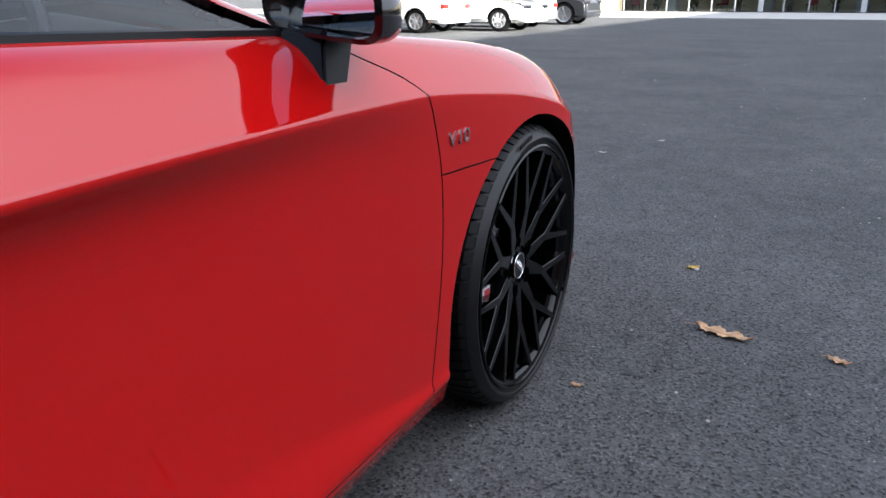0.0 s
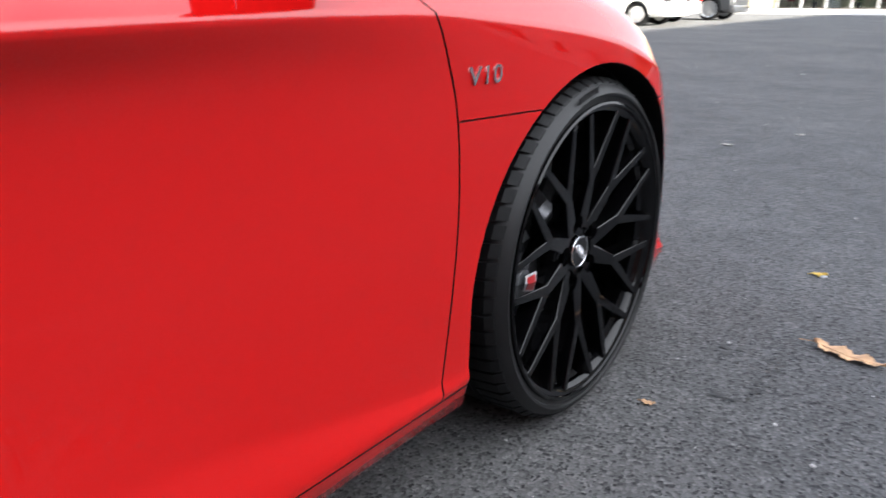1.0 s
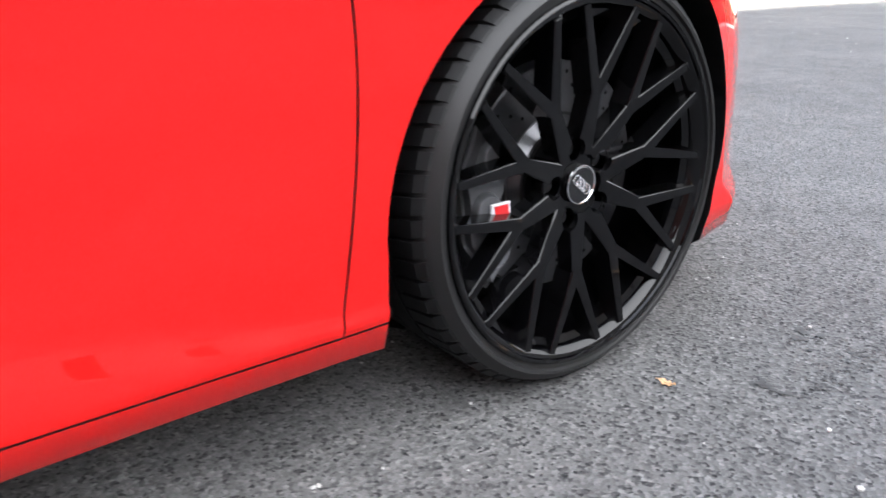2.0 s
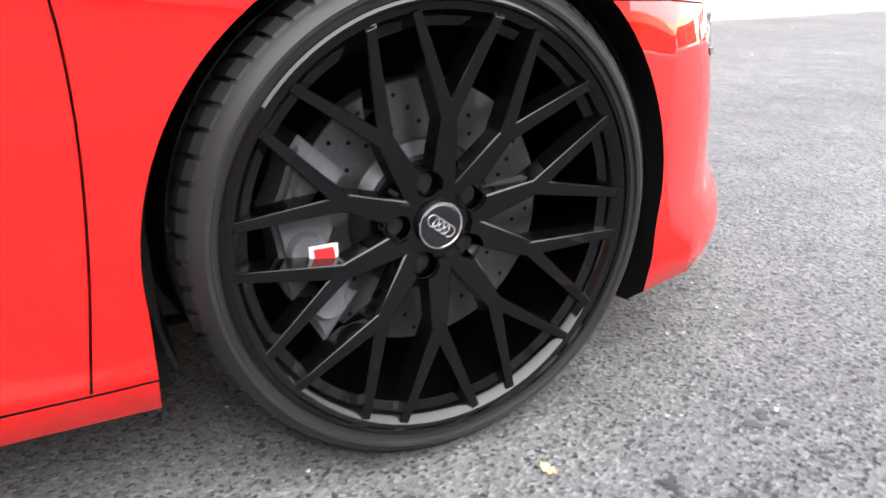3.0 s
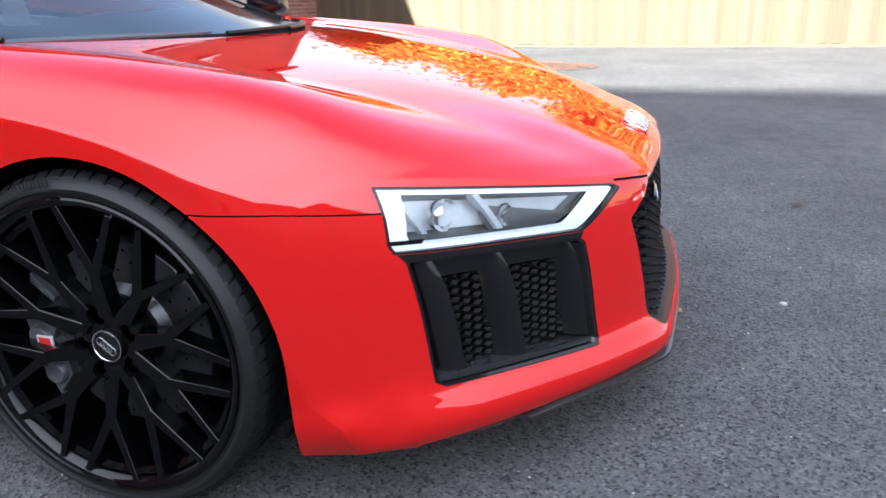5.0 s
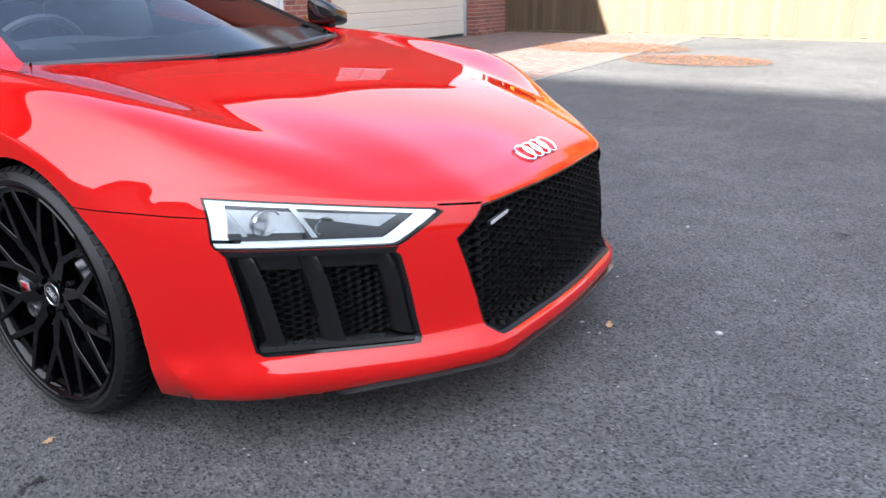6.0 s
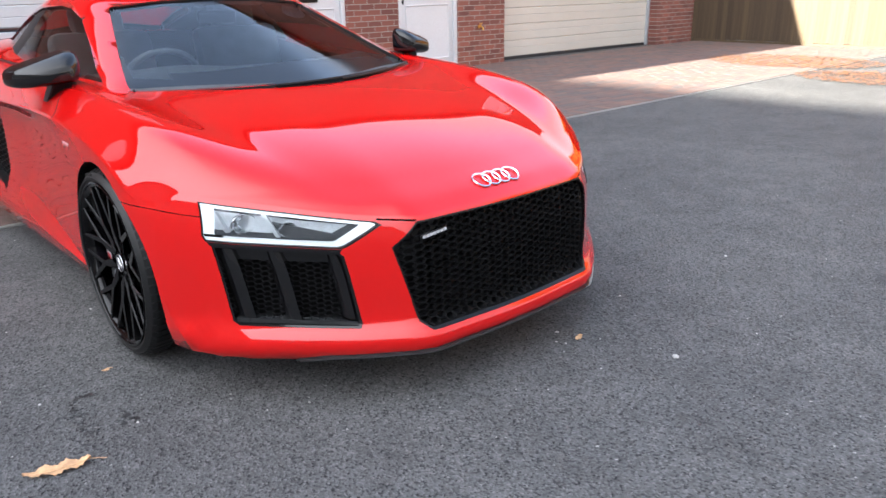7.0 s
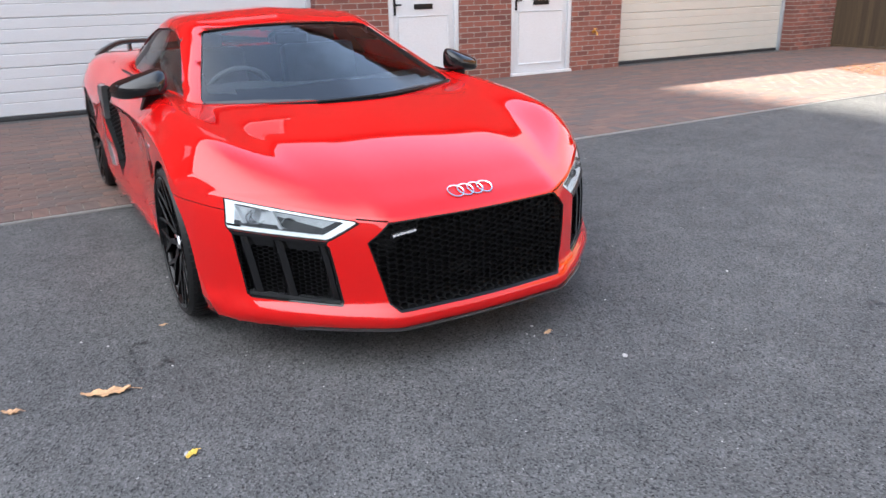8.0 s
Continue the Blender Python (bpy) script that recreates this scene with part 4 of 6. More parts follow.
def front_grille():
    g = new("front_grille")
    g.parent = car
    g["label"] = "wide black honeycomb grille in an angular frame"
    bm = bmesh.new()
    a, b = same_count(shrunk(GRILLE, -0.0005), 0.007, 0.03)
    band(bm, a, b, 0.004, 0.07)
    part("grille_frame", bm, BLACK_SATIN, g, "gloss black frame")
    bm = bmesh.new()
    hexes(inside_of(shrunk(GRILLE, 0.004)), 0.016, 0.0300, 0.0205, 0.0046, 0.016, bm)
    part("honeycomb", bm, MESH_BLACK, g, "satin black honeycomb mesh", smooth=False)
    bm = bmesh.new()
    prism(bm, dense(shrunk(GRILLE, 0.002), 0.05), "y", on_face(1, 0.088), on_face(1, 0.075))
    part("grille_backing", bm, BLACK_MATT, g)
    for x0, x1 in ((-0.30, -0.10), (0.10, 0.30)):
        bm = bmesh.new()
        box(bm, (x0, 0.88, 0.25), (x1, 0.892, 0.46), 0.004)
        part("radiator_core", bm, BLACK_MATT, g)
    # small plate with unreadable maker's wording: a plain bar
    bm = bmesh.new()
    m = pose(0.315, face_y(0.315, 0.513) - 0.006, 0.513, 0, 3, 4)
    box(bm, (-0.055, -0.004, -0.0085), (0.055, 0.004, 0.0085), 0.002, m)
    plate = part("grille_plate", bm, BLACK_GLOSS, g)
    bm = bmesh.new()
    for q in range(7):
        box(bm, (-0.049 + q * 0.0141, 0.003, -0.0040), (-0.049 + q * 0.0141 + 0.0112, 0.0062, 0.0040), 0.0, m)
    part("plate_bar", bm, TAG_GREY, plate, "pale grey bars", smooth=False)


def side_intake(side):
    g = new("side_intake")
    g.parent = car
    g["label"] = "black corner air intake with two upright blades"
    flip = [(side * x, z) for x, z in INTAKE]
    bm = bmesh.new()
    a, b = same_count(shrunk(flip, -0.0005), 0.006)
    band(bm, a, b, 0.003, 0.09)
    part("intake_frame", bm, BLACK_GLOSS, g, "gloss black frame")
    bm = bmesh.new()
    prism(bm, dense(shrunk(flip, 0.002)), "y", on_face(side, 0.108), on_face(side, 0.095))
    part("intake_backing", bm, BLACK_MATT, g)
    # trim between the lamp and the intake
    bm = bmesh.new()
    grid_panel(bm, [(side * 0.830, 0.5005), (side * 0.562, 0.4775), (side * 0.556, 0.4885), (side * 0.836, 0.5125)], -0.0022, 14, 2, 0.006)
    part("lamp_trim", bm, BLACK_GLOSS, g, "gloss black trim strip")
    # floor lip
    bm = bmesh.new()
    grid_panel(bm, [(side * 0.795, 0.266), (side * 0.534, 0.254), (side * 0.530, 0.262), (side * 0.796, 0.280)], 0.008, 14, 2, 0.05)
    part("intake_lip", bm, SPLITTER_GREY, g, "gloss grey lower lip")
    # solid top and the mesh below
    bm = bmesh.new()
    grid_panel(bm, [(side * 0.817, 0.459), (side * 0.553, 0.440), (side * 0.560, 0.472), (side * 0.822, 0.492)], 0.038, 12, 6, 0.006)
    part("intake_top", bm, BLACK_GLOSS, g, "gloss black blank panel")
    bm = bmesh.new()
    zone = inside_of([(side * x, z) for x, z in ((0.818, 0.463), (0.553, 0.443), (0.53, 0.27), (0.795, 0.28))])
    hexes(zone, 0.045, 0.0165, 0.0160, 0.0024, 0.012, bm)
    part("honeycomb", bm, MESH_BLACK, g, "satin black honeycomb mesh", smooth=False)
    for x0, x1, w in ((0.790, 0.760, 0.034), (0.690, 0.662, 0.030), (0.566, 0.540, 0.020)):
        bm = bmesh.new()
        rows = []
        for k in range(9):
            t = k / 8
            x = x0 + (x1 - x0) * t
            z = 0.490 - (0.80 - x0) * 0.09 - t * (0.222 - (0.80 - x0) * 0.10)
            f = face_y(x, z)
            lead = 0.010 + 0.012 * (1 - min(1, t * 5))
            rows.append([bm.verts.new((side * (x + dx), f + 0.75 * (-dx) - d, z)) for dx, d in ((w / 2, 0.060), (w / 2, 0.028), (w / 4, lead), (-w / 4, lead), (-w / 2, 0.028), (-w / 2, 0.060))])
        for a, b in zip(rows, rows[1:]):
            for i in range(5):
                bm.faces.new((a[i], a[i + 1], b[i + 1], b[i]))
        bm.faces.new(rows[0])
        part("blade", bm, BLACK_GLOSS, g, "upright gloss black blade", angle=50)


for a_side in (1, -1):
    headlamp(a_side)
    side_intake(a_side)
front_grille()


def emblem():
    """Four linked rings on the bonnet's edge."""
    e = new("emblem")
    e.parent = car
    e["label"] = "chrome ring emblem"
    for q in range(4):
        bm = bmesh.new()
        cx = (q - 1.5) * 0.0425
        pts = []
        for a in range(0, 360, 10):
            x, s = cx + 0.0315 * math.cos(radians(a)), 0.0315 * math.sin(radians(a))
            y0 = 0.942 - s * 0.78
            z = MIDDLE(y0) + (VALLEY(y0)[1] - MIDDLE(y0)) * (x / VALLEY(y0)[0]) ** 2
            p = Vector(warp(x, y0, z))
            pts.append((p.x, p.y + 0.002, p.z + 0.003))
        tube(bm, pts, 0.0029, 6, True)
        part("ring", bm, CHROME, e)


emblem()


def splitter():
    """A thin blade under the bumper whose ends turn down in short slanted plates."""
    bm = bmesh.new()
    rows = []
    for k in range(49):
        x = -0.680 + 1.360 * k / 48
        drop = min(1.0, max(0.0, (abs(x) - 0.628) / 0.06))
        z = 0.171 - 0.005 * (abs(x) / 0.6) ** 2 - 0.016 * drop
        y = warp(x, 0.99, 0.19)[1] + 0.004 - 0.020 * drop
        rows.append([bm.verts.new(q) for q in ((x, y - 0.20, z - 0.010), (x, y - 0.012, z - 0.009), (x, y, z - 0.006), (x, y - 0.001, z - 0.002), (x, y - 0.012, z + 0.001), (x, y - 0.20, z + 0.003))])
    for a, b in zip(rows, rows[1:]):
        for i in range(6):
            bm.faces.new((a[i], a[(i + 1) % 6], b[(i + 1) % 6], b[i]))
    bm.faces.new(rows[0])
    bm.faces.new(rows[-1])
    part("front_splitter", bm, SPLITTER_GREY, car, "black front splitter blade")


splitter()


def wheel_liners():
    for y, z, r in WHEELS:
        for side in (1, -1):
            bm = bmesh.new()
            o = [(y + (r - 0.002) * math.cos(a), z - 0.012 + (r - 0.002) * math.sin(a)) for a in np.linspace(radians(-24), radians(200), 40)]
            i_ = [(y + (r - 0.007) * math.cos(a), z - 0.012 + (r - 0.007) * math.sin(a)) for a in np.linspace(radians(200), radians(-24), 40)]
            prism(bm, o + i_, "x", 0.60 * side, 0.895 * side)
            part("wheel_liner", bm, BLACK_MATT, car, "matt black wheel-arch liner")
            bm = bmesh.new()
            prism(bm, [(y + (r - 0.01) * math.cos(a), z + (r - 0.01) * math.sin(a)) for a in np.linspace(0, 2 * math.pi, 40)[:-1]], "x", 0.604 * side, 0.615 * side)
            part("wheel_liner", bm, BLACK_MATT, car, "matt black wheel-arch liner")


    # Black panels added behind the front wheels, for the liner and the underbody shade.
    for side in (1, -1):
        bm = bmesh.new()
        box(bm, (0.60 * side if side > 0 else -0.878, -0.372, 0.165), (0.878 if side > 0 else -0.60, -0.348, 0.40))
        part("splash_guard", bm, BLACK_MATT, car, "matt black panel for the liner and shade behind the front wheel", smooth=False)


wheel_liners()


def under_trays():
    for y0, y1, w in ((-2.20, -0.40, 0.82), (-0.42, 0.42, 0.58), (0.40, 0.62, 0.66)):
        bm = bmesh.new()
        box(bm, (-w, y0, 0.108), (w, y1, 0.150), 0.01)
        part("under_tray", bm, BLACK_MATT, car, "matt black flat under-tray")


under_trays()


DARK_CHROME = material("dark_chrome", (0.60, 0.60, 0.62), 0.2, 1.0)


def badge():
    """Raised chrome characters on the wing."""
    for side in (1, -1):
        cu = bpy.data.curves.new("badge", "FONT")
        cu.body, cu.size, cu.extrude, cu.bevel_depth, cu.shear, cu.space_character = "V10", 0.036, 0.0022, 0.0, 0.12, 1.1
        tmp = new("badge", cu)
        me = bpy.data.meshes.new_from_object(tmp.evaluated_get(bpy.context.evaluated_depsgraph_get()))
        bpy.data.objects.remove(tmp)
        me.materials.clear()
        me.materials.append(DARK_CHROME)
        ob = new("badge", me)
        ob.parent = car
        ob["label"] = "chrome V10 lettering"
        lo, hi = (sorted((float(q[1]), float(q[0])) for q in section(y)[1]) for y in (-0.385, -0.285))
        xa, xb = (float(np.interp(0.685, [q[0] for q in w], [q[1] for q in w])) for w in (lo, hi))
        yaw = math.degrees(math.atan2(xb - xa, 0.1))
        ob.matrix_world = pose((xa if side > 0 else xb) * side + 0.0015 * side, -0.385 if side > 0 else -0.285, 0.672, 90 - 3, 0, 90 - yaw if side > 0 else -90 + yaw) @ Matrix.Diagonal((1.25, 1, 1, 1))


badge()


BLADE_GREY = material("blade_grey", (0.15, 0.158, 0.162), 0.28, 0.3)


def side_blade(side):
    def edge(t):
        return 0.945 - 0.012 * t, -1.86 - 0.12 * math.sin(t * 2.6) + 0.30 * max(0, t - 0.75), 0.80 - t * 0.50

    def behind(u, t):
        """A place on the slanted mesh: u from the blade's front edge to the door."""
        x, y, z = edge(t)
        y1 = -1.585 - 0.05 * abs(t - 0.4)
        return Vector((side * (x - 0.030 - 0.050 * u), (y - 0.008) * (1 - u) + y1 * u, z))
    bm = bmesh.new()
    rows = []
    for k in range(11):
        x, y, z = edge(k / 10)
        wide = 0.012 - 0.030 * k / 10
        rows.append([bm.verts.new(q) for q in ((side * (x - 0.09), y - 0.10, z), (side * x, y - 0.11, z), (side * (x + 0.012), y - 0.05, z), (side * (x - 0.004), y + wide, z), (side * (x - 0.10), y + wide, z))])
    for a, b in zip(rows, rows[1:]):
        for i in range(5):
            bm.faces.new((a[i], a[(i + 1) % 5], b[(i + 1) % 5], b[i]))
    bm.faces.new(rows[0])
    bm.faces.new(rows[-1])
    part("side_blade", bm, BLADE_GREY, car, "gloss grey side blade", angle=50)
    bm = bmesh.new()
    grid = [[bm.verts.new(behind(i / 4, j / 12) - Vector((side * 0.016, 0, 0))) for i in range(5)] for j in range(13)]
    for a, b in zip(grid, grid[1:]):
        for i in range(4):
            bm.faces.new((a[i], a[i + 1], b[i + 1], b[i]))
    bmesh.ops.solidify(bm, geom=bm.faces[:], thickness=0.004)
    part("intake_backing", bm, BLACK_MATT, car, "black intake backing")
    bm = bmesh.new()
    for j in range(19):
        for i in range(9):
            cu, ct = 0.04 + i * 0.115, 0.04 + j * 0.050 + (0.025 if i % 2 else 0)
            if ct > 0.95:
                continue
            ring = [(cu + 0.076, ct), (cu + 0.038, ct + 0.025), (cu - 0.038, ct + 0.025), (cu - 0.076, ct)]
            for a, b in zip(ring, ring[1:]):
                p, q = behind(*a), behind(*b)
                n = (q - p).cross(Vector((side, 0.3, 0))).normalized() * 0.0022
                d = Vector((-side * 0.012, 0, 0))
                bm.faces.new([bm.verts.new(v) for v in (p - n, q - n, q + n, p + n)])
                bm.faces.new([bm.verts.new(v) for v in (p + n, q + n, q + n + d, p + n + d)])
                bm.faces.new([bm.verts.new(v) for v in (p - n + d, q - n + d, q - n, p - n)])
    part("honeycomb", bm, BLACK_SATIN, car, "satin black intake mesh", smooth=False)


def door_mirror(side):
    m = new("door_mirror")
    m.parent = car
    m["label"] = "gloss black door mirror"
    bm = bmesh.new()
    rows = []
    cx, cz = 0.897, 0.910
    for k in range(13):
        t = k / 12
        y = -0.664 + 0.140 * t
        s = math.sqrt(max(0.0, 1 - t ** 2.4))
        ring = []
        for a in range(0, 360, 12):
            c, q = math.cos(radians(a)), math.sin(radians(a))
            w = 0.122 * s * abs(c) ** 0.42 * (1 if c > 0 else -1)
            h = (0.060 - 0.026 * w / 0.122 if q > 0 else 0.046 - 0.004 * w / 0.122) * s * abs(q) ** 0.55 * (1 if q > 0 else -1)
            ring.append(bm.verts.new((side * (cx + w - 0.02 * t), y - 0.05 * (w / 0.122) * (1 if w > 0 else 0.3) * (1 - t * 0.3), cz + h - (0.012 * w / 0.122) - 0.006 * t)))
        rows.append(ring)
    for a, b in zip(rows[:-1], rows[1:-1]):
        for i in range(30):
            bm.faces.new((a[i], a[(i + 1) % 30], b[(i + 1) % 30], b[i]))
    bm.faces.new(rows[-2])
    for v in rows[-1]:
        bm.verts.remove(v)
    rim = rows[0]
    inner = [bm.verts.new((v.co.x - side * 0.09 * (side * v.co.x - cx), v.co.y - 0.001, v.co.z - 0.13 * (v.co.z - cz))) for v in rim]
    deep = [bm.verts.new((v.co.x, v.co.y + 0.036, v.co.z)) for v in inner]
    for i in range(30):
        j = (i + 1) % 30
        bm.faces.new((rim[i], rim[j], inner[j], inner[i]))
        bm.faces.new((inner[i], inner[j], deep[j], deep[i]))
    glass = [Vector((v.co.x, v.co.y - 0.006 + 0.18 * (v.co.z - cz), v.co.z)) for v in deep]
    part("housing", bm, BLACK_GLOSS, m, "gloss black mirror housing", angle=50)
    bm = bmesh.new()
    vs = [bm.verts.new(g) for g in glass]
    bm.faces.new(vs)
    back = [bm.verts.new(g + Vector((0, 0.006, 0))) for g in glass]
    bm.faces.new(back[::-1])
    for i in range(30):
        bm.faces.new((vs[i], vs[(i + 1) % 30], back[(i + 1) % 30], back[i]))
    part("mirror_glass", bm, MIRROR, m, "silvered mirror glass", smooth=False)
    bm = bmesh.new()
    rows = []
    for t in np.linspace(0, 1, 6):
        x, y, z = 0.848 + 0.040 * t, -0.612 - 0.062 * t, 0.876 - 0.104 * t
        w, d = 0.034 - 0.008 * t, 0.052 - 0.020 * t
        rows.append([bm.verts.new((side * (x + u * w), y + v * d, z)) for u, v in ((-1, -1), (1, -0.75), (1, 0.75), (-1, 1))])
    for a, b in zip(rows, rows[1:]):
        for i in range(4):
            bm.faces.new((a[i], a[(i + 1) % 4], b[(i + 1) % 4], b[i]))
    bm.faces.new(rows[0])
    bm.faces.new(rows[-1][::-1])
    bmesh.ops.bevel(bm, geom=bm.edges[:], offset=0.004, segments=2, affect="EDGES")
    part("mirror_foot", bm, BLACK_SATIN, m, "black mirror foot")


MIRROR = material("mirror_silver", (0.85, 0.90, 0.90), 0.01, 1.0)
for a_side in (1, -1):
    side_blade(a_side)
    door_mirror(a_side)


def rear_wing():
    w = new("rear_wing")
    w.parent = car
    w["label"] = "fixed dark rear wing"
    bm = bmesh.new()
    rows = []
    for k in range(25):
        x = -0.80 + 1.6 * k / 24
        drop = 0.10 * max(0.0, (abs(x) - 0.55) / 0.25) ** 2
        rows.append([bm.verts.new(q) for q in ((x, -3.38, 0.980 - drop), (x, -3.30, 0.987 - drop), (x, -3.14, 0.968 - drop), (x, -3.13, 0.960 - drop), (x, -3.30, 0.966 - drop))])
    for a, b in zip(rows, rows[1:]):
        for i in range(5):
            bm.faces.new((a[i], a[(i + 1) % 5], b[(i + 1) % 5], b[i]))
    bm.faces.new(rows[0])
    bm.faces.new(rows[-1])
    part("wing_blade", bm, BLACK_GLOSS, w)
    for side in (1, -1):
        bm = bmesh.new()
        box(bm, (side * 0.55 - 0.012, -3.32, 0.86), (side * 0.55 + 0.012, -3.20, 0.968), 0.005)
        part("wing_strut", bm, BLACK_GLOSS, w)


rear_wing()


# ---- sports car: inside ----
DASH = varied("dash_leather", (0.06, 0.061, 0.064), 0.55, 0.2, 20, 300, 0.25, 0.0005)
SEAT = varied("seat_leather", (0.085, 0.087, 0.092), 0.5, 0.2, 10, 200, 0.2, 0.0006)


def interior():
    bm = bmesh.new()
    rows = []
    for k in range(21):
        x = -0.68 + 1.36 * k / 20
        hood = 0.020 * math.exp(-((x - 0.36) / 0.16) ** 2)
        bow = 0.45 * x * x
        rows.append([bm.verts.new((x, y - bow, z)) for y, z in ((-0.17, 0.70), (-0.18, 0.842), (-0.45, 0.866), (-0.62, 0.876 + hood), (-0.68, 0.866 + hood), (-0.70, 0.78), (-0.66, 0.45))])
    for a, b in zip(rows, rows[1:]):
        for i in range(6):
            bm.faces.new((a[i], a[i + 1], b[i + 1], b[i]))
    part("dashboard", bm, DASH, car, "dark leather dashboard", angle=60)
    w = new("steering_wheel")
    w.parent = car
    w.matrix_world = pose(0.37, -0.86, 0.795, 64, 0, 0)
    w["label"] = "dark leather steering wheel"
    bm = bmesh.new()
    pts = []
    for a in range(0, 360, 8):
        c, q = math.cos(radians(a)), math.sin(radians(a))
        pts.append((0.178 * c, max(-0.145, 0.172 * q), 0.0))
    tube(bm, pts, 0.0145, 8, True)
    part("wheel_rim", bm, SEAT, w)
    bm = bmesh.new()
    bmesh.ops.create_cone(bm, cap_ends=True, segments=24, radius1=0.07, radius2=0.06, depth=0.03)
    part("wheel_boss", bm, DASH, w)
    for a in (0, 180, 270):
        bm = bmesh.new()
        box(bm, (0.05, -0.016, -0.008), (0.17 if a != 270 else 0.14, 0.016, 0.006), 0.004, Matrix.Rotation(radians(a), 4, "Z"))
        part("wheel_spoke", bm, DASH, w)
    for x in (0.37, -0.37):
        s = new("seat")
        s.parent = car
        s["label"] = "dark leather bucket seat"
        bm = bmesh.new()
        box(bm, (x - 0.25, -1.45, 0.34), (x + 0.25, -0.95, 0.50), 0.04)
        part("seat_cushion", bm, SEAT, s)
        bm = bmesh.new()
        box(bm, (-0.25, -0.06, 0.0), (0.25, 0.07, 0.56), 0.05, pose(x, -1.48, 0.46, 14, 0, 0))
        part("backrest", bm, SEAT, s)
        bm = bmesh.new()
        box(bm, (-0.13, -0.04, 0.54), (0.13, 0.06, 0.70), 0.045, pose(x, -1.48, 0.46, 14, 0, 0))
        part("headrest", bm, SEAT, s)
    bm = bmesh.new()
    box(bm, (-0.65, -1.94, 0.31), (0.65, -1.88, 0.98), 0.01)
    part("bulkhead", bm, BLACK_MATT, car, "black rear bulkhead")
    bm = bmesh.new()
    box(bm, (-0.09, -0.02, -0.03), (0.09, 0.02, 0.03), 0.012, pose(0.0, -1.02, 1.075, -20, 0, -12))
    part("rear_view_mirror", bm, BLACK_SATIN, car, "black rear-view mirror")
    # cowl and wipers
    bm = bmesh.new()
    rows = []
    for k in range(27):
        x = -0.70 + 1.40 * k / 26
        y = -0.095 - 0.55 * x * x
        rows.append([bm.verts.new(q) for q in ((x, y + 0.026, 0.824 - 0.02 * x * x), (x, y - 0.015, 0.832 - 0.02 * x * x), (x, y - 0.05, 0.838), (x, y - 0.05, 0.79), (x, y + 0.026, 0.79))])
    for a, b in zip(rows, rows[1:]):
        for i in range(5):
            bm.faces.new((a[i], a[(i + 1) % 5], b[(i + 1) % 5], b[i]))
    part("windscreen_cowl", bm, BLACK_MATT, car, "black cowl below the windscreen")
    for x0, x1 in ((0.20, -0.42), (-0.10, -0.66)):
        bm = bmesh.new()
        pts = []
        for t in np.linspace(0, 1, 9):
            x = x0 + (x1 - x0) * t
            pts.append((x, -0.115 - 0.6 * x * x - 0.02 * t, 0.840 + 0.010 * t))
        tube(bm, pts, 0.006, 6)
        part("wiper", bm, BLACK_SATIN, car, "black wiper arm")


interior()

# ---- garages ----
WALL_Y = -6.15
MORTAR = varied("mortar", (0.25, 0.235, 0.21), 0.9, 0.15, 8, 120, 0.4, 0.002)
UPVC = varied("white_door_paint", (0.56, 0.57, 0.59), 0.35, 0.04, 1.5, 60)
GARAGE_WHITE = varied("white_garage_paint", (0.50, 0.51, 0.53), 0.4, 0.05, 1.2, 90, 0.1, 0.0006)
GARAGE_CREAM = varied("cream_garage_paint", (0.47, 0.455, 0.41), 0.4, 0.05, 1.2, 90, 0.1, 0.0006)
GREY_TRIM = varied("grey_metal_trim", (0.34, 0.36, 0.38), 0.4, 0.1, 4, 80)
DARK_SEAL = material("dark_seal", (0.02, 0.02, 0.022), 0.7)
ROOF_TILE = varied("dark_roof_tile", (0.10, 0.075, 0.065), 0.8, 0.3, 1.5, 12, 0.5, 0.01)


def brick_material(name, tones):
    m = material(name, tones[1], 0.85)
    info = add(m, "ObjectInfo")
    tone = ramp(m, info.outputs["Random"], [(i / (len(tones) - 1), c) for i, c in enumerate(tones)])
    stain = ramp(m, noise_of(m, 18, 5), [(0.3, (0.72, 0.72, 0.72)), (0.7, (1.12, 1.1, 1.08))])
    wire(m, mix(m, 1.0, tone, stain, "MULTIPLY"), shader(m).inputs["Base Color"])
    bump(m, noise_of(m, 70, 5), 0.5, 0.002)
    return m


BRICKS = brick_material("red_multi_brick", [(0.035, 0.024, 0.023), (0.17, 0.052, 0.037), (0.11, 0.036, 0.029), (0.22, 0.085, 0.060), (0.15, 0.046, 0.034), (0.055, 0.036, 0.034)])


def wall_block(bm, x0, x1, z0, z1, y0=-6.45, y1=WALL_Y):
    box(bm, (min(x0, x1), y0, z0), (max(x0, x1), y1, z1))


def garage_wall():
    bm = bmesh.new()
    for x0, x1 in ((9.5, 2.75), (-2.12, -3.15), (-4.25, -5.15), (-6.28, -7.30), (-11.62, -12.92)):
        wall_block(bm, x0, x1, 0.0, 2.15, y1=WALL_Y - 0.012)
    wall_block(bm, 9.5, -12.92, 2.15, 2.60, y1=WALL_Y - 0.012)
    return tagged(obj("wall_south", bm, MORTAR_WALL, False), "red brick garage wall with pale mortar", "wall", kind="structure")


def upper_storey():
    bm = bmesh.new()
    wall_block(bm, 9.5, -12.92, 2.60, 5.3, y1=WALL_Y)
    return tagged(obj("wall_upper", bm, UPPER_BRICK, False), "red brick upper storey over the garages", "wall", kind="structure")


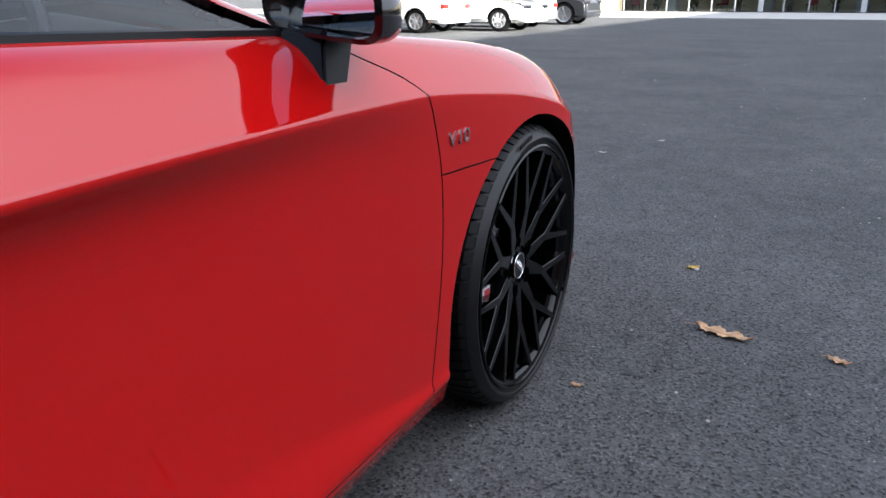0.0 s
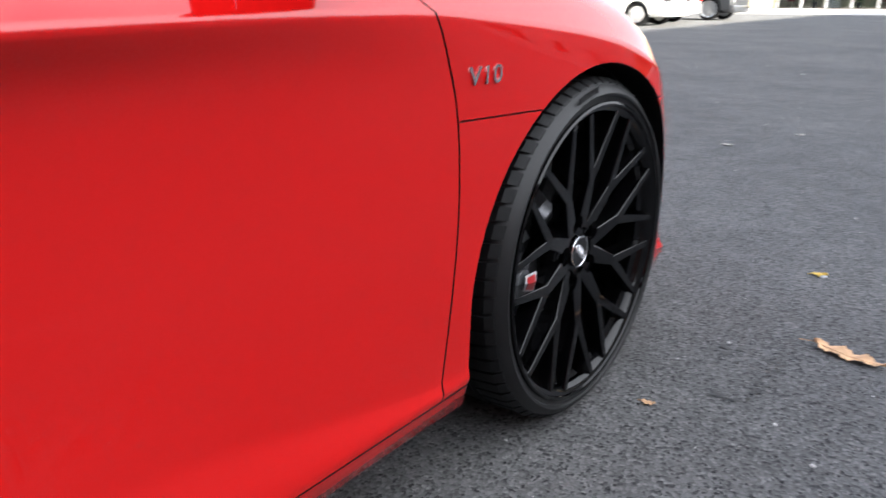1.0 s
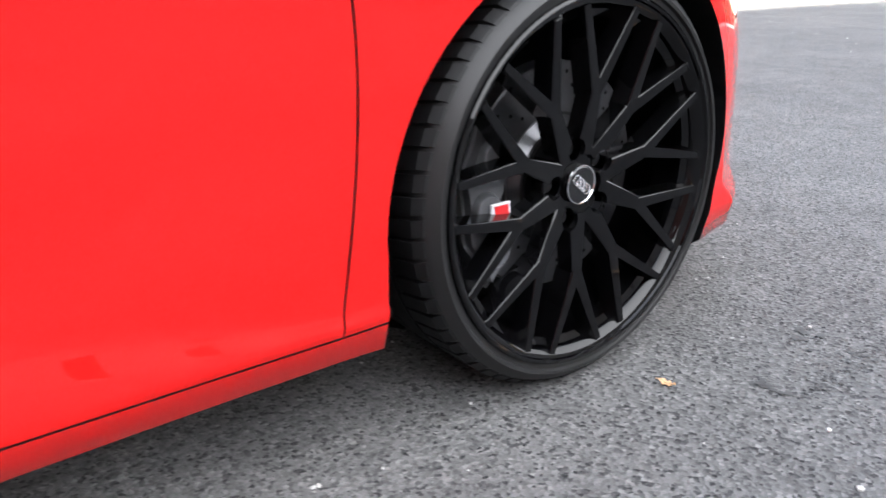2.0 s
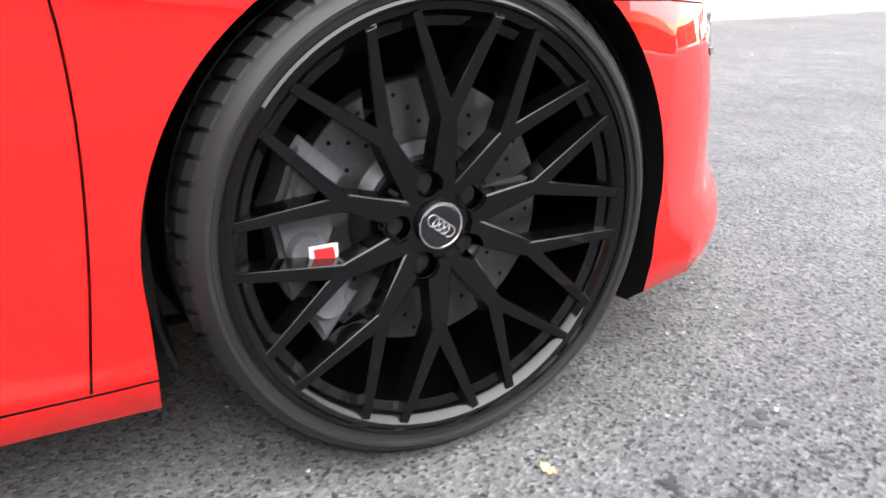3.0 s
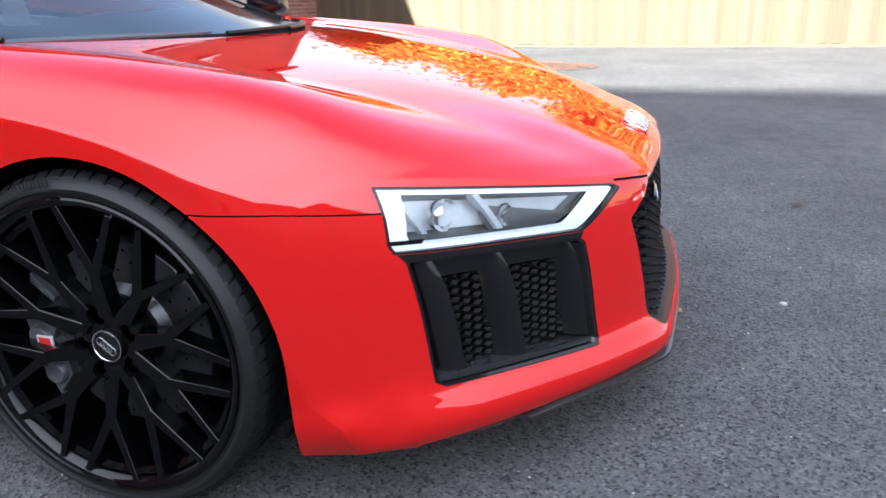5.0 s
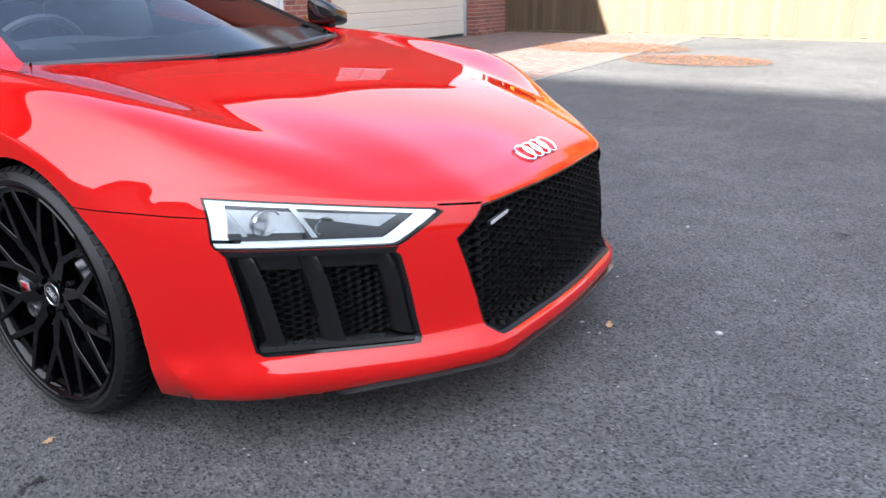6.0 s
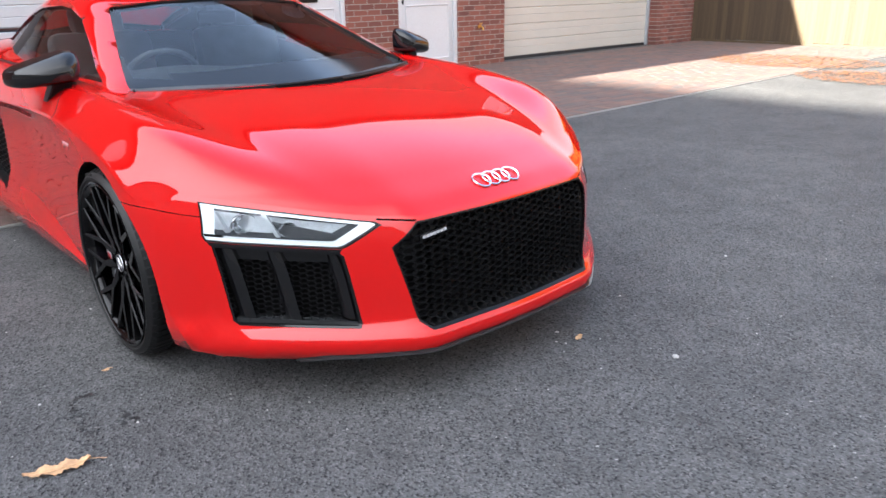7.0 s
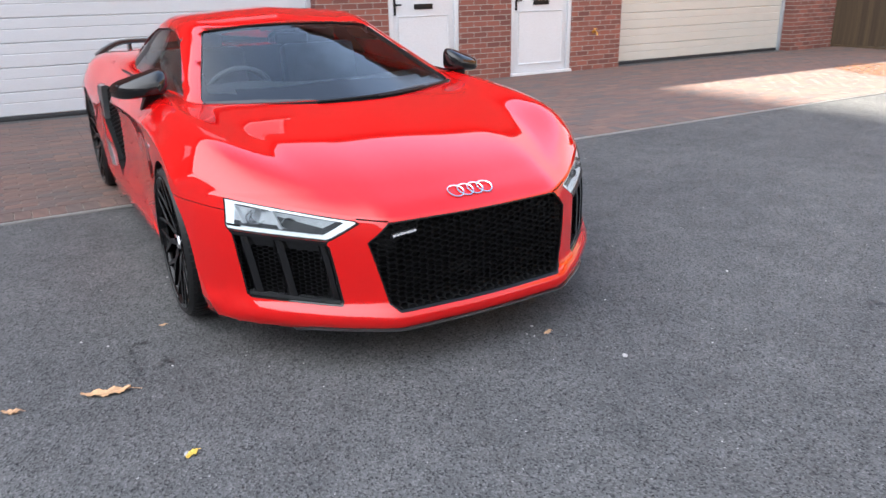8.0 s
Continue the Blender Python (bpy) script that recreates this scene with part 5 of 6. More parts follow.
def brick_wall_material():
    m = material("brick_wall", (0.3, 0.12, 0.08), 0.85)
    t = add(m, "TexBrick", Scale=1.0, Mortar_Size=0.005, Brick_Width=0.225, Row_Height=0.075)
    t.inputs["Color1"].default_value = (0.22, 0.075, 0.052, 1)
    t.inputs["Color2"].default_value = (0.12, 0.042, 0.033, 1)
    t.inputs["Mortar"].default_value = (0.26, 0.24, 0.21, 1)
    mapping = add(m, "Mapping")
    mapping.inputs["Rotation"].default_value = (radians(90), 0, 0)
    wire(m, coords(m), mapping.inputs["Vector"])
    wire(m, mapping.outputs[0], t.inputs["Vector"])
    wire(m, t.outputs[0], shader(m).inputs["Base Color"])
    return m


MORTAR_WALL = brick_wall_material()
UPPER_BRICK = varied("upper_brick", (0.18, 0.066, 0.050), 0.85, 0.2, 0.7, 30, 0.4, 0.003)
wall_south = garage_wall()
upper_storey()


def roof_south():
    bm = bmesh.new()
    prism(bm, [(-6.0, 5.22), (-5.95, 5.34), (-9.6, 6.2), (-13.2, 5.34), (-13.1, 5.22), (-9.6, 6.04)], "x", -13.1, 9.6)
    tagged(obj("roof_south", bm, ROOF_TILE, False), "dark tiled garage roof", "roof", kind="structure")
    bm = bmesh.new()
    box(bm, (-12.92, -12.9, 0.0), (9.5, -6.46, 5.3))
    bmesh.ops.delete(bm, geom=[f for f in bm.faces if f.normal.z > 0.5 or f.normal.y > 0.5], context="FACES")
    tagged(obj("wall_back", bm, MORTAR_WALL, False), "red brick garage rear walls", "wall", kind="structure")


roof_south()


def upper_window(x):
    w = thing("window_1", "white framed upper window over the garages, closed", "window", (x, WALL_Y, 3.85), 0, "upper windows", "structure")
    for lo, hi in (((-0.72, 0.0, 0.0), (-0.66, 0.03, 0.8)), ((0.66, 0.0, 0.0), (0.72, 0.03, 0.8)), ((-0.66, 0.0, 0.74), (0.66, 0.03, 0.8)), ((-0.66, 0.0, 0.0), (0.66, 0.03, 0.06)), ((-0.03, 0.0, 0.06), (0.03, 0.03, 0.74))):
        bm = bmesh.new()
        box(bm, lo, hi, 0.004)
        part("window_frame", bm, UPVC, w)
    for s_ in (-1, 1):
        bm = bmesh.new()
        box(bm, (-0.657 if s_ < 0 else 0.033, 0.004, 0.063), (-0.033 if s_ < 0 else 0.657, 0.012, 0.737))
        part("pane", bm, UPPER_PANE, w, smooth=False)
    bm = bmesh.new()
    box(bm, (-0.80, 0.0, -0.055), (0.80, 0.09, -0.002), 0.006)
    part("window_sill", bm, UPVC, w)


UPPER_PANE = material("window_pane_bright", (0.30, 0.31, 0.33), 0.03, 0.9)
for upper_x in (-8.9, -0.9, 4.2):
    upper_window(upper_x)


def garage_door(x0, x1, mat, label, top=2.12, face=-6.36):
    g = thing("garage_door", label, "garage door", ((x0 + x1) / 2, face, 0), 0, "garage doors", "structure")
    w = (x1 - x0) / 2
    ribs = 8
    h = (top - 0.05) / ribs
    bm = bmesh.new()
    o = [(-0.03, 0.0), (0.0, 0.0), (0.012, 0.010), (0.012, h * 0.52), (0.006, h * 0.55), (0.012, h * 0.58), (0.012, h - 0.012), (0.0, h - 0.001), (-0.03, h - 0.001)]
    prism(bm, o, "x", -w + 0.06, w - 0.06)
    first = part("door_section", bm, mat, g, smooth=False)
    first.location = (0, 0, 0.05)
    for k in range(1, ribs):
        p = new("door_section", first.data)
        p.parent, p.location = g, (0, 0, 0.05 + k * h)
    bm = bmesh.new()
    box(bm, (-w + 0.06, -0.03, 0.004), (w - 0.06, 0.014, 0.049), 0.004)
    part("bottom_seal", bm, DARK_SEAL, g, "black rubber bottom seal")
    for s in (-1, 1):
        bm = bmesh.new()
        box(bm, (min(s * w, s * (w - 0.062)), -0.05, 0.0), (max(s * w, s * (w - 0.062)), 0.05, top + 0.03), 0.004)
        part("door_frame", bm, GREY_TRIM if mat is GARAGE_CREAM else mat, g, "upright frame post")
    bm = bmesh.new()
    box(bm, (-w, -0.05, top), (w, 0.05, top + 0.03))
    part("door_frame", bm, mat, g)


garage_door(-2.12, 2.75, GARAGE_WHITE, "wide white ribbed sectional garage door, closed")
garage_door(-11.62, -7.30, GARAGE_CREAM, "wide cream ribbed sectional garage door, closed", face=-6.40)


def entrance_door(x0, x1, name):
    d = thing(name, "white panelled entrance door with a black letter slot, closed", "door", ((x0 + x1) / 2, -6.20, 0), 0, "entrance doors", "structure")
    w = (x1 - x0) / 2
    for s in (-1, 1):
        bm = bmesh.new()
        box(bm, (min(s * w, s * (w - 0.065)), -0.06, 0.0), (max(s * w, s * (w - 0.065)), 0.03, 2.15), 0.004)
        part("door_frame", bm, UPVC, d)
    bm = bmesh.new()
    box(bm, (-w + 0.066, -0.05, 0.052), (w - 0.066, 0.0, 2.09), 0.003)
    leaf = part("door_leaf", bm, UPVC, d)
    bm = bmesh.new()
    box(bm, (-w, -0.06, 2.09), (w, 0.03, 2.15))
    part("door_frame", bm, UPVC, d)
    for z0, z1 in ((0.16, 0.94), (1.16, 1.98)):
        a = [(-w + 0.15, z0), (w - 0.15, z0), (w - 0.15, z1), (-w + 0.15, z1)]
        i_ = [(-w + 0.175, z0 + 0.025), (w - 0.175, z0 + 0.025), (w - 0.175, z1 - 0.025), (-w + 0.175, z1 - 0.025)]
        bm = bmesh.new()
        va = [bm.verts.new((x, 0.0005, z)) for x, z in a]
        vb = [bm.verts.new((x, 0.012, z)) for x, z in [(p[0] * 0.985, (p[1] - (z0 + z1) / 2) * 0.985 + (z0 + z1) / 2) for p in a]]
        vc = [bm.verts.new((x, 0.002, z)) for x, z in i_]
        for q in range(4):
            r = (q + 1) % 4
            bm.faces.new((va[q], va[r], vb[r], vb[q]))
            bm.faces.new((vb[q], vb[r], vc[r], vc[q]))
        bm.faces.new(vc)
        part("door_moulding", bm, UPVC, leaf, smooth=False)
    bm = bmesh.new()
    box(bm, (-0.145, 0.0, 1.02), (0.145, 0.016, 1.09), 0.004)
    part("letter_slot", bm, BLACK_SATIN, leaf, "black letter slot")
    bm = bmesh.new()
    box(bm, (w - 0.125, 0.0, 0.95), (w - 0.092, 0.012, 1.17), 0.004)
    box(bm, (w - 0.20, 0.030, 1.075), (w - 0.10, 0.046, 1.095), 0.005)
    part("door_handle", bm, BLACK_SATIN, leaf, "black lever handle")
    bm = bmesh.new()
    box(bm, (-w - 0.01, -0.06, 0.0), (w + 0.01, 0.075, 0.048), 0.006)
    part("door_sill", bm, UPVC, d)


entrance_door(-4.25, -3.15, "door_1")
entrance_door(-6.28, -5.15, "door_2")


def outside_tap():
    t = thing("garden_tap", "small brass outside tap on the brick pier", "tap", (-6.72, WALL_Y, 0.585))
    brass = varied("brass", (0.70, 0.42, 0.12), 0.3, 0.2, 30, 100, metal=1.0)
    bm = bmesh.new()
    tube(bm, [(0, 0, 0), (0, 0.05, 0), (0, 0.085, -0.012), (0, 0.095, -0.05)], 0.014, 10)
    part("spout", bm, brass, t)
    bm = bmesh.new()
    tube(bm, [(0, 0.045, 0.0), (0, 0.045, 0.045)], 0.009, 8)
    box(bm, (-0.032, 0.037, 0.044), (0.032, 0.053, 0.054), 0.003)
    part("tap_handle", bm, brass, t)
    bm = bmesh.new()
    bmesh.ops.create_cone(bm, cap_ends=True, segments=20, radius1=0.028, radius2=0.026, depth=0.01)
    bmesh.ops.rotate(bm, matrix=Matrix.Rotation(radians(90), 3, "X"), verts=bm.verts)
    bmesh.ops.translate(bm, vec=(0, 0.005, 0), verts=bm.verts)
    part("wall_plate", bm, brass, t)


outside_tap()

# ---- fence and trees beyond the sunlit end of the yard ----
FENCE_WOOD = material("fence_wood", (0.31, 0.205, 0.09), 0.8)
f_info = add(FENCE_WOOD, "ObjectInfo")
f_tone = ramp(FENCE_WOOD, f_info.outputs["Random"], [(0.0, (0.044, 0.028, 0.014)), (1.0, (0.078, 0.051, 0.025))])
f_map = add(FENCE_WOOD, "Mapping")
f_map.inputs["Scale"].default_value = (30, 30, 2.5)
wire(FENCE_WOOD, coords(FENCE_WOOD), f_map.inputs["Vector"])
f_noise = add(FENCE_WOOD, "TexNoise", Scale=1.0, Detail=5.0)
wire(FENCE_WOOD, f_map.outputs[0], f_noise.inputs["Vector"])
wire(FENCE_WOOD, mix(FENCE_WOOD, 1.0, f_tone, ramp(FENCE_WOOD, f_noise.outputs[0], [(0.3, (0.65, 0.65, 0.65)), (0.7, (1.1, 1.1, 1.1))]), "MULTIPLY"), shader(FENCE_WOOD).inputs["Base Color"])
bump(FENCE_WOOD, f_noise.outputs[0], 0.5, 0.003)


def fence():
    f = thing("fence", "tall brown vertical-board wooden fence", "fence", (-13.0, 0, 0), 0, "", "structure")
    bm = bmesh.new()
    prism(bm, [(0.0, 0.0), (0.022, 0.0), (0.012, 0.118), (0.0, 0.118)], "z", 0.05, 1.85)
    first = part("board", bm, FENCE_WOOD, f, smooth=False)
    first.location = (0, -6.2, 0)
    for k in range(1, 122):
        p = new("board", first.data)
        p.parent, p.location = f, (random.uniform(-0.003, 0.003), -6.2 + k * 0.11, random.uniform(-0.012, 0.012))
    for z in (0.35, 1.5):
        bm = bmesh.new()
        box(bm, (-0.05, -6.2, z), (-0.004, 7.2, z + 0.09))
        part("rail", bm, FENCE_WOOD, f, smooth=False)
    bm = bmesh.new()
    box(bm, (-0.03, -6.25, 0.0), (0.03, 7.25, 0.05), 0.004)
    part("gravel_board", bm, FENCE_WOOD, f, smooth=False)
    for k in range(6):
        bm = bmesh.new()
        y = -6.1 + k * 2.6
        box(bm, (-0.10, y - 0.05, 0.0), (-0.008, y + 0.05, 1.95), 0.004)
        part("post", bm, FENCE_WOOD, f, smooth=False)


fence()


# The shadow line along the fence foot, put in as a black slotted strip.
def drain():
    bm = bmesh.new()
    for k in range(44):
        y = -3.52 + k * 0.05
        box(bm, (-12.93, y, 0.001), (-12.80, y + 0.034, 0.012))
    box(bm, (-12.95, -3.54, 0.0005), (-12.78, -1.30, 0.005))
    tagged(obj("drain_channel", bm, DARK_SEAL, False), "black slotted strip drawing the shadow line at the fence foot", "drain", kind="structure")


drain()

BARK = varied("tree_bark", (0.11, 0.085, 0.065), 0.9, 0.3, 4, 30, 0.8, 0.02)


def leaf_material(name, tones):
    m = material(name, tones[0], 0.6)
    g = add(m, "NewGeometry")
    wire(m, ramp(m, g.outputs["Random Per Island"], [(i / (len(tones) - 1), c) for i, c in enumerate(tones)]), shader(m).inputs["Base Color"])
    shader(m).inputs["Transmission Weight"].default_value = 0.0
    shader(m).inputs["Subsurface Weight"].default_value = 0.0
    return m


AUTUMN = leaf_material("autumn_leaves", [(0.33, 0.085, 0.012), (0.40, 0.16, 0.018), (0.42, 0.22, 0.026), (0.24, 0.055, 0.012), (0.37, 0.14, 0.018)])


def tree(x, y, height, spread, seed):
    rnd = random.Random(seed)
    t = thing("tree", "broad autumn tree with orange and yellow leaves", "tree", (x, y, 0), 0, "autumn trees")
    bm = bmesh.new()
    ends = []
    tube(bm, [(0, 0, -0.1), (0.05, 0, height * 0.2), (0.0, 0.1, height * 0.42), (0.1, 0.1, height * 0.75)], lambda s: 0.24 * (1 - 0.75 * s), 10)
    for k in range(13):
        z0 = height * rnd.uniform(0.16, 0.62)
        a = k * 2.4 + rnd.uniform(-0.3, 0.3)
        r = spread * rnd.uniform(0.55, 0.95) * (1.05 - 0.5 * z0 / height)
        e = (r * math.cos(a), r * math.sin(a), z0 + height * rnd.uniform(0.1, 0.3))
        tube(bm, [(0, 0, z0), (e[0] * 0.5, e[1] * 0.5, z0 + (e[2] - z0) * 0.65), e], lambda s: 0.09 * (1 - 0.85 * s), 7)
        ends.append(e)
    part("trunk", bm, BARK, t, "dark grey bark")
    verts, faces = [], []
    for k in range(15000):
        if rnd.random() < 0.75:
            e = rnd.choice(ends)
            f = rnd.uniform(0.45, 1.1)
            c = Vector((e[0] * f, e[1] * f, e[2] * 1.0 + rnd.gauss(0, 0.3)))
            c += Vector((rnd.gauss(0, 0.55), rnd.gauss(0, 0.55), rnd.gauss(0, 0.5)))
        else:
            a, q = rnd.uniform(0, 6.28), rnd.uniform(0.2, 1.0)
            hgt = rnd.uniform(0.22, 1.0)
            rad = spread * 0.95 * math.sin(math.pi * min(1.0, hgt * 0.92 + 0.12)) ** 0.6
            c = Vector((rad * q * math.cos(a), rad * q * math.sin(a), height * hgt))
        s = rnd.uniform(0.07, 0.13)
        u = Vector((rnd.gauss(0, 1), rnd.gauss(0, 1), rnd.gauss(0, 0.6))).normalized() * s
        w = u.orthogonal().normalized() * s * 0.6
        i = len(verts)
        verts += [c - u, c + w, c + u, c - w]
        faces.append((i, i + 1, i + 2, i + 3))
    me = bpy.data.meshes.new("crown")
    me.from_pydata(verts, [], faces)
    me.materials.append(AUTUMN)
    o = new("crown", me)
    o.parent = t
    tagged(o, "orange and yellow autumn foliage", kind="stuff")


for q, (tx, ty, th, ts) in enumerate(((-17.5, -5.5, 5.0, 3.2), (-17.2, -1.2, 5.6, 3.2), (-17.0, 3.0, 7.2, 3.6), (-17.8, 8.5, 9.0, 3.9), (-16.5, 14.5, 11.0, 4.2))):
    tree(tx, ty, th, ts, 11 + q)


# ---- house that shades the yard ----
PANE = material("window_pane_dark", (0.02, 0.025, 0.03), 0.05)


HOUSE_FRAME = varied("brown_window_frame", (0.16, 0.10, 0.075), 0.6, 0.2, 4, 60)
HOUSE_PANE = material("house_pane", (0.05, 0.045, 0.042), 0.25)


def shade_house():
    h = thing("house", "tall red brick terrace along the yard, in shade", "house", (32.0, 3.0, 0))
    bm = bmesh.new()
    box(bm, (0, -44, 0), (9, 77, 12.0))
    part("wall", bm, MORTAR_SIDE, h, "red brick wall", smooth=False)
    bm = bmesh.new()
    prism(bm, [(-0.35, 11.9), (1.9, 14.95), (7.1, 14.95), (9.35, 11.9)], "y", -44.3, 77.3)
    part("roof", bm, ROOF_TILE, h, smooth=False)
    for k in range(25):
        for z in (0.9, 3.7, 6.5, 9.3):
            y = -41.5 + k * 4.8
            w = new("window")
            w.parent = h
            bm = bmesh.new()
            box(bm, (-0.03, y - 0.65, z), (0.02, y + 0.65, z + 1.3))
            part("frame", bm, HOUSE_FRAME, w, smooth=False)
            bm = bmesh.new()
            box(bm, (-0.045, y - 0.56, z + 0.09), (-0.031, y + 0.56, z + 1.21))
            part("pane", bm, HOUSE_PANE, w, smooth=False)


def brick_side():
    m = material("brick_wall_side", (0.3, 0.12, 0.08), 0.85)
    t = add(m, "TexBrick", Scale=1.0, Mortar_Size=0.005, Brick_Width=0.225, Row_Height=0.075)
    t.inputs["Color1"].default_value = (0.30, 0.12, 0.085, 1)
    t.inputs["Color2"].default_value = (0.20, 0.08, 0.06, 1)
    t.inputs["Mortar"].default_value = (0.34, 0.31, 0.28, 1)
    mapping = add(m, "Mapping")
    mapping.inputs["Rotation"].default_value = (radians(90), 0, radians(90))
    wire(m, coords(m), mapping.inputs["Vector"])
    wire(m, mapping.outputs[0], t.inputs["Vector"])
    wire(m, t.outputs[0], shader(m).inputs["Base Color"])
    return m


MORTAR_SIDE = brick_side()
shade_house()

# ---- far end of the yard: parked cars and a shop front ----
CAR_WHITE = material("white_car_paint", (0.75, 0.75, 0.74), 0.3, 0.0, 0.8)
CAR_SILVER = material("silver_car_paint", (0.45, 0.46, 0.47), 0.3, 0.7, 0.8)
CAR_DARK = material("charcoal_car_paint", (0.03, 0.032, 0.036), 0.3, 0.2, 0.8)
TAIL_RED = material("tail_lamp_red", (0.45, 0.015, 0.01), 0.2)
RIM_SILVER = material("alloy_silver", (0.60, 0.61, 0.62), 0.3, 0.9)


def parked_car(x, y, nose, paint, length, height, wheel_r, label):
    """A parked car; x: its end next to the yard's middle, nose: 1 if that end is the front."""
    c = thing("parked_car", label, "car", (x, y, 0), 0, "cars parked in the sun")
    L, H, W = length, height, 0.89
    belt = H * 0.60
    side = [(0.0, 0.35), (0.02, belt * 0.72), (0.16, belt * 0.86), (1.05, belt * 0.98), (1.15, belt), (L - 0.7, belt * 1.03), (L - 0.08, belt * 0.95), (L, 0.45), (L - 0.05, 0.28), (0.06, 0.24)]
    if nose < 0:
        side = [(0.0, 0.42), (0.03, belt * 0.9), (0.10, belt * 1.02), (0.6, belt * 1.04), (L - 1.1, belt), (L - 0.2, belt * 0.85), (L, 0.5), (L - 0.04, 0.26), (0.06, 0.28)]
    wheels = (0.85, L - 0.85)
    bm = bmesh.new()
    prism(bm, [(-px, pz) for px, pz in side], "y", -W, W)
    bmesh.ops.bevel(bm, geom=[e for e in bm.edges if abs(e.verts[0].co.y - e.verts[1].co.y) < 0.01], offset=0.09, segments=4, affect="EDGES")
    me = bpy.data.meshes.new("body")
    bmesh.ops.recalc_face_normals(bm, faces=bm.faces)
    bm.to_mesh(me)
    bm.free()
    me.materials.append(paint)
    me.materials.append(BLACK_MATT)
    ob = new("body", me)
    cu = bmesh.new()
    for wx in wheels:
        for s in (1, -1):
            prism(cu, [(-wx + (wheel_r + 0.05) * math.cos(a), wheel_r + (wheel_r + 0.05) * math.sin(a)) for a in np.linspace(0, 2 * math.pi, 29)[:-1]], "y", s * 0.55, s * 1.2)
    cut(ob, cu)
    for p in ob.data.polygons:
        p.use_smooth = p.area < 0.05
    ob.parent = c
    bm = bmesh.new()
    cab = [(0.75, belt), (1.45, H * 0.97), (L - 1.3, H), (L - 0.35, belt * 1.02)] if nose > 0 else [(0.10, belt), (0.45, H * 0.98), (L - 2.0, H), (L - 1.0, belt)]
    lo = [bm.verts.new((-px, s * 0.84 * (1 if pz < belt * 1.1 else 0.80), pz)) for s in (-1, 1) for px, pz in cab]
    bm.faces.new(lo[:4])
    bm.faces.new(lo[4:][::-1])
    for i in range(4):
        j = (i + 1) % 4
        bm.faces.new((lo[i], lo[4 + i], lo[4 + j], lo[j]))
    bmesh.ops.bevel(bm, geom=bm.edges[:], offset=0.05, segments=3, affect="EDGES")
    part("cabin", bm, PANE, c, "dark glazed cabin")
    bm = bmesh.new()
    rz = max(p[1] for p in cab)
    box(bm, (-(L - 1.35), -0.64, rz - 0.02), (-(1.5 if nose > 0 else 0.5), 0.64, rz + 0.025), 0.02)
    part("roof", bm, paint, c)
    for wx in wheels:
        for s in (1, -1):
            w = new("wheel")
            w.parent = c
            w.matrix_world = c.matrix_world @ pose(-wx, s * 0.86, wheel_r, 0, 0, 90 * s)
            bm = bmesh.new()
            lathe(bm, [(-0.2, wheel_r - 0.09), (-0.19, wheel_r), (-0.02, wheel_r), (0.0, wheel_r - 0.03), (0.0, wheel_r - 0.09), (-0.02, wheel_r - 0.10)], 32)
            part("tyre", bm, RUBBER, w)
            bm = bmesh.new()
            lathe(bm, [(-0.005, wheel_r - 0.085), (-0.02, wheel_r - 0.11), (-0.09, wheel_r - 0.12), (-0.09, 0.0)], 32)
            lathe(bm, [(-0.03, 0.06), (-0.01, 0.05), (-0.01, 0.0)], 16)
            for q in range(7):
                a = q * 360 / 7
                beam(bm, polar(0.04, a), polar(wheel_r - 0.10, a), 0.05, 0.035, -0.012, -0.012, 0.03)
            part("rim", bm, RIM_SILVER, w, "silver alloy rim", smooth=False)
    for s in (1, -1):
        bm = bmesh.new()
        box(bm, (-0.20, s * 0.66 - 0.17, belt * 0.70), (0.008, s * 0.66 + 0.17, belt * 0.84), 0.03)
        part("headlight" if nose > 0 else "tail_light", bm, LAMP_SILVER if nose > 0 else TAIL_RED, c)
    bm = bmesh.new()
    box(bm, (-0.30, -0.86, 0.25), (0.025, 0.86, 0.50), 0.06)
    part("bumper", bm, paint, c)


parked_car(-6.75, 26.0, 1, CAR_DARK, 4.6, 1.72, 0.37, "charcoal off-road car parked in the sun")
parked_car(-7.15, 22.35, -1, CAR_SILVER, 4.4, 1.50, 0.32, "silver estate car parked in the sun")
parked_car(-6.55, 19.75, 1, CAR_WHITE, 4.2, 1.48, 0.31, "white saloon car parked in the sun")
parked_car(-8.15, 17.75, -1, CAR_WHITE, 4.1, 1.52, 0.31, "white hatchback with red tail lamps parked in the sun")

SHOP_WALL = varied("cream_shop_wall", (0.62, 0.52, 0.33), 0.8, 0.1, 0.7, 20)
SHOP_DARK = varied("dark_shop_floor", (0.06, 0.055, 0.05), 0.7, 0.2, 1, 10)
SHOP_PANE = thin_glass("shop_glass", (0.75, 0.8, 0.8))
SHOP_RED = material("red_upholstery", (0.30, 0.02, 0.03), 0.6)
SHOP_GREEN = material("green_leaves", (0.05, 0.09, 0.03), 0.7)
PAVE = varied("pale_paving", (0.42, 0.40, 0.37), 0.85, 0.12, 0.6, 12, 0.3, 0.004)


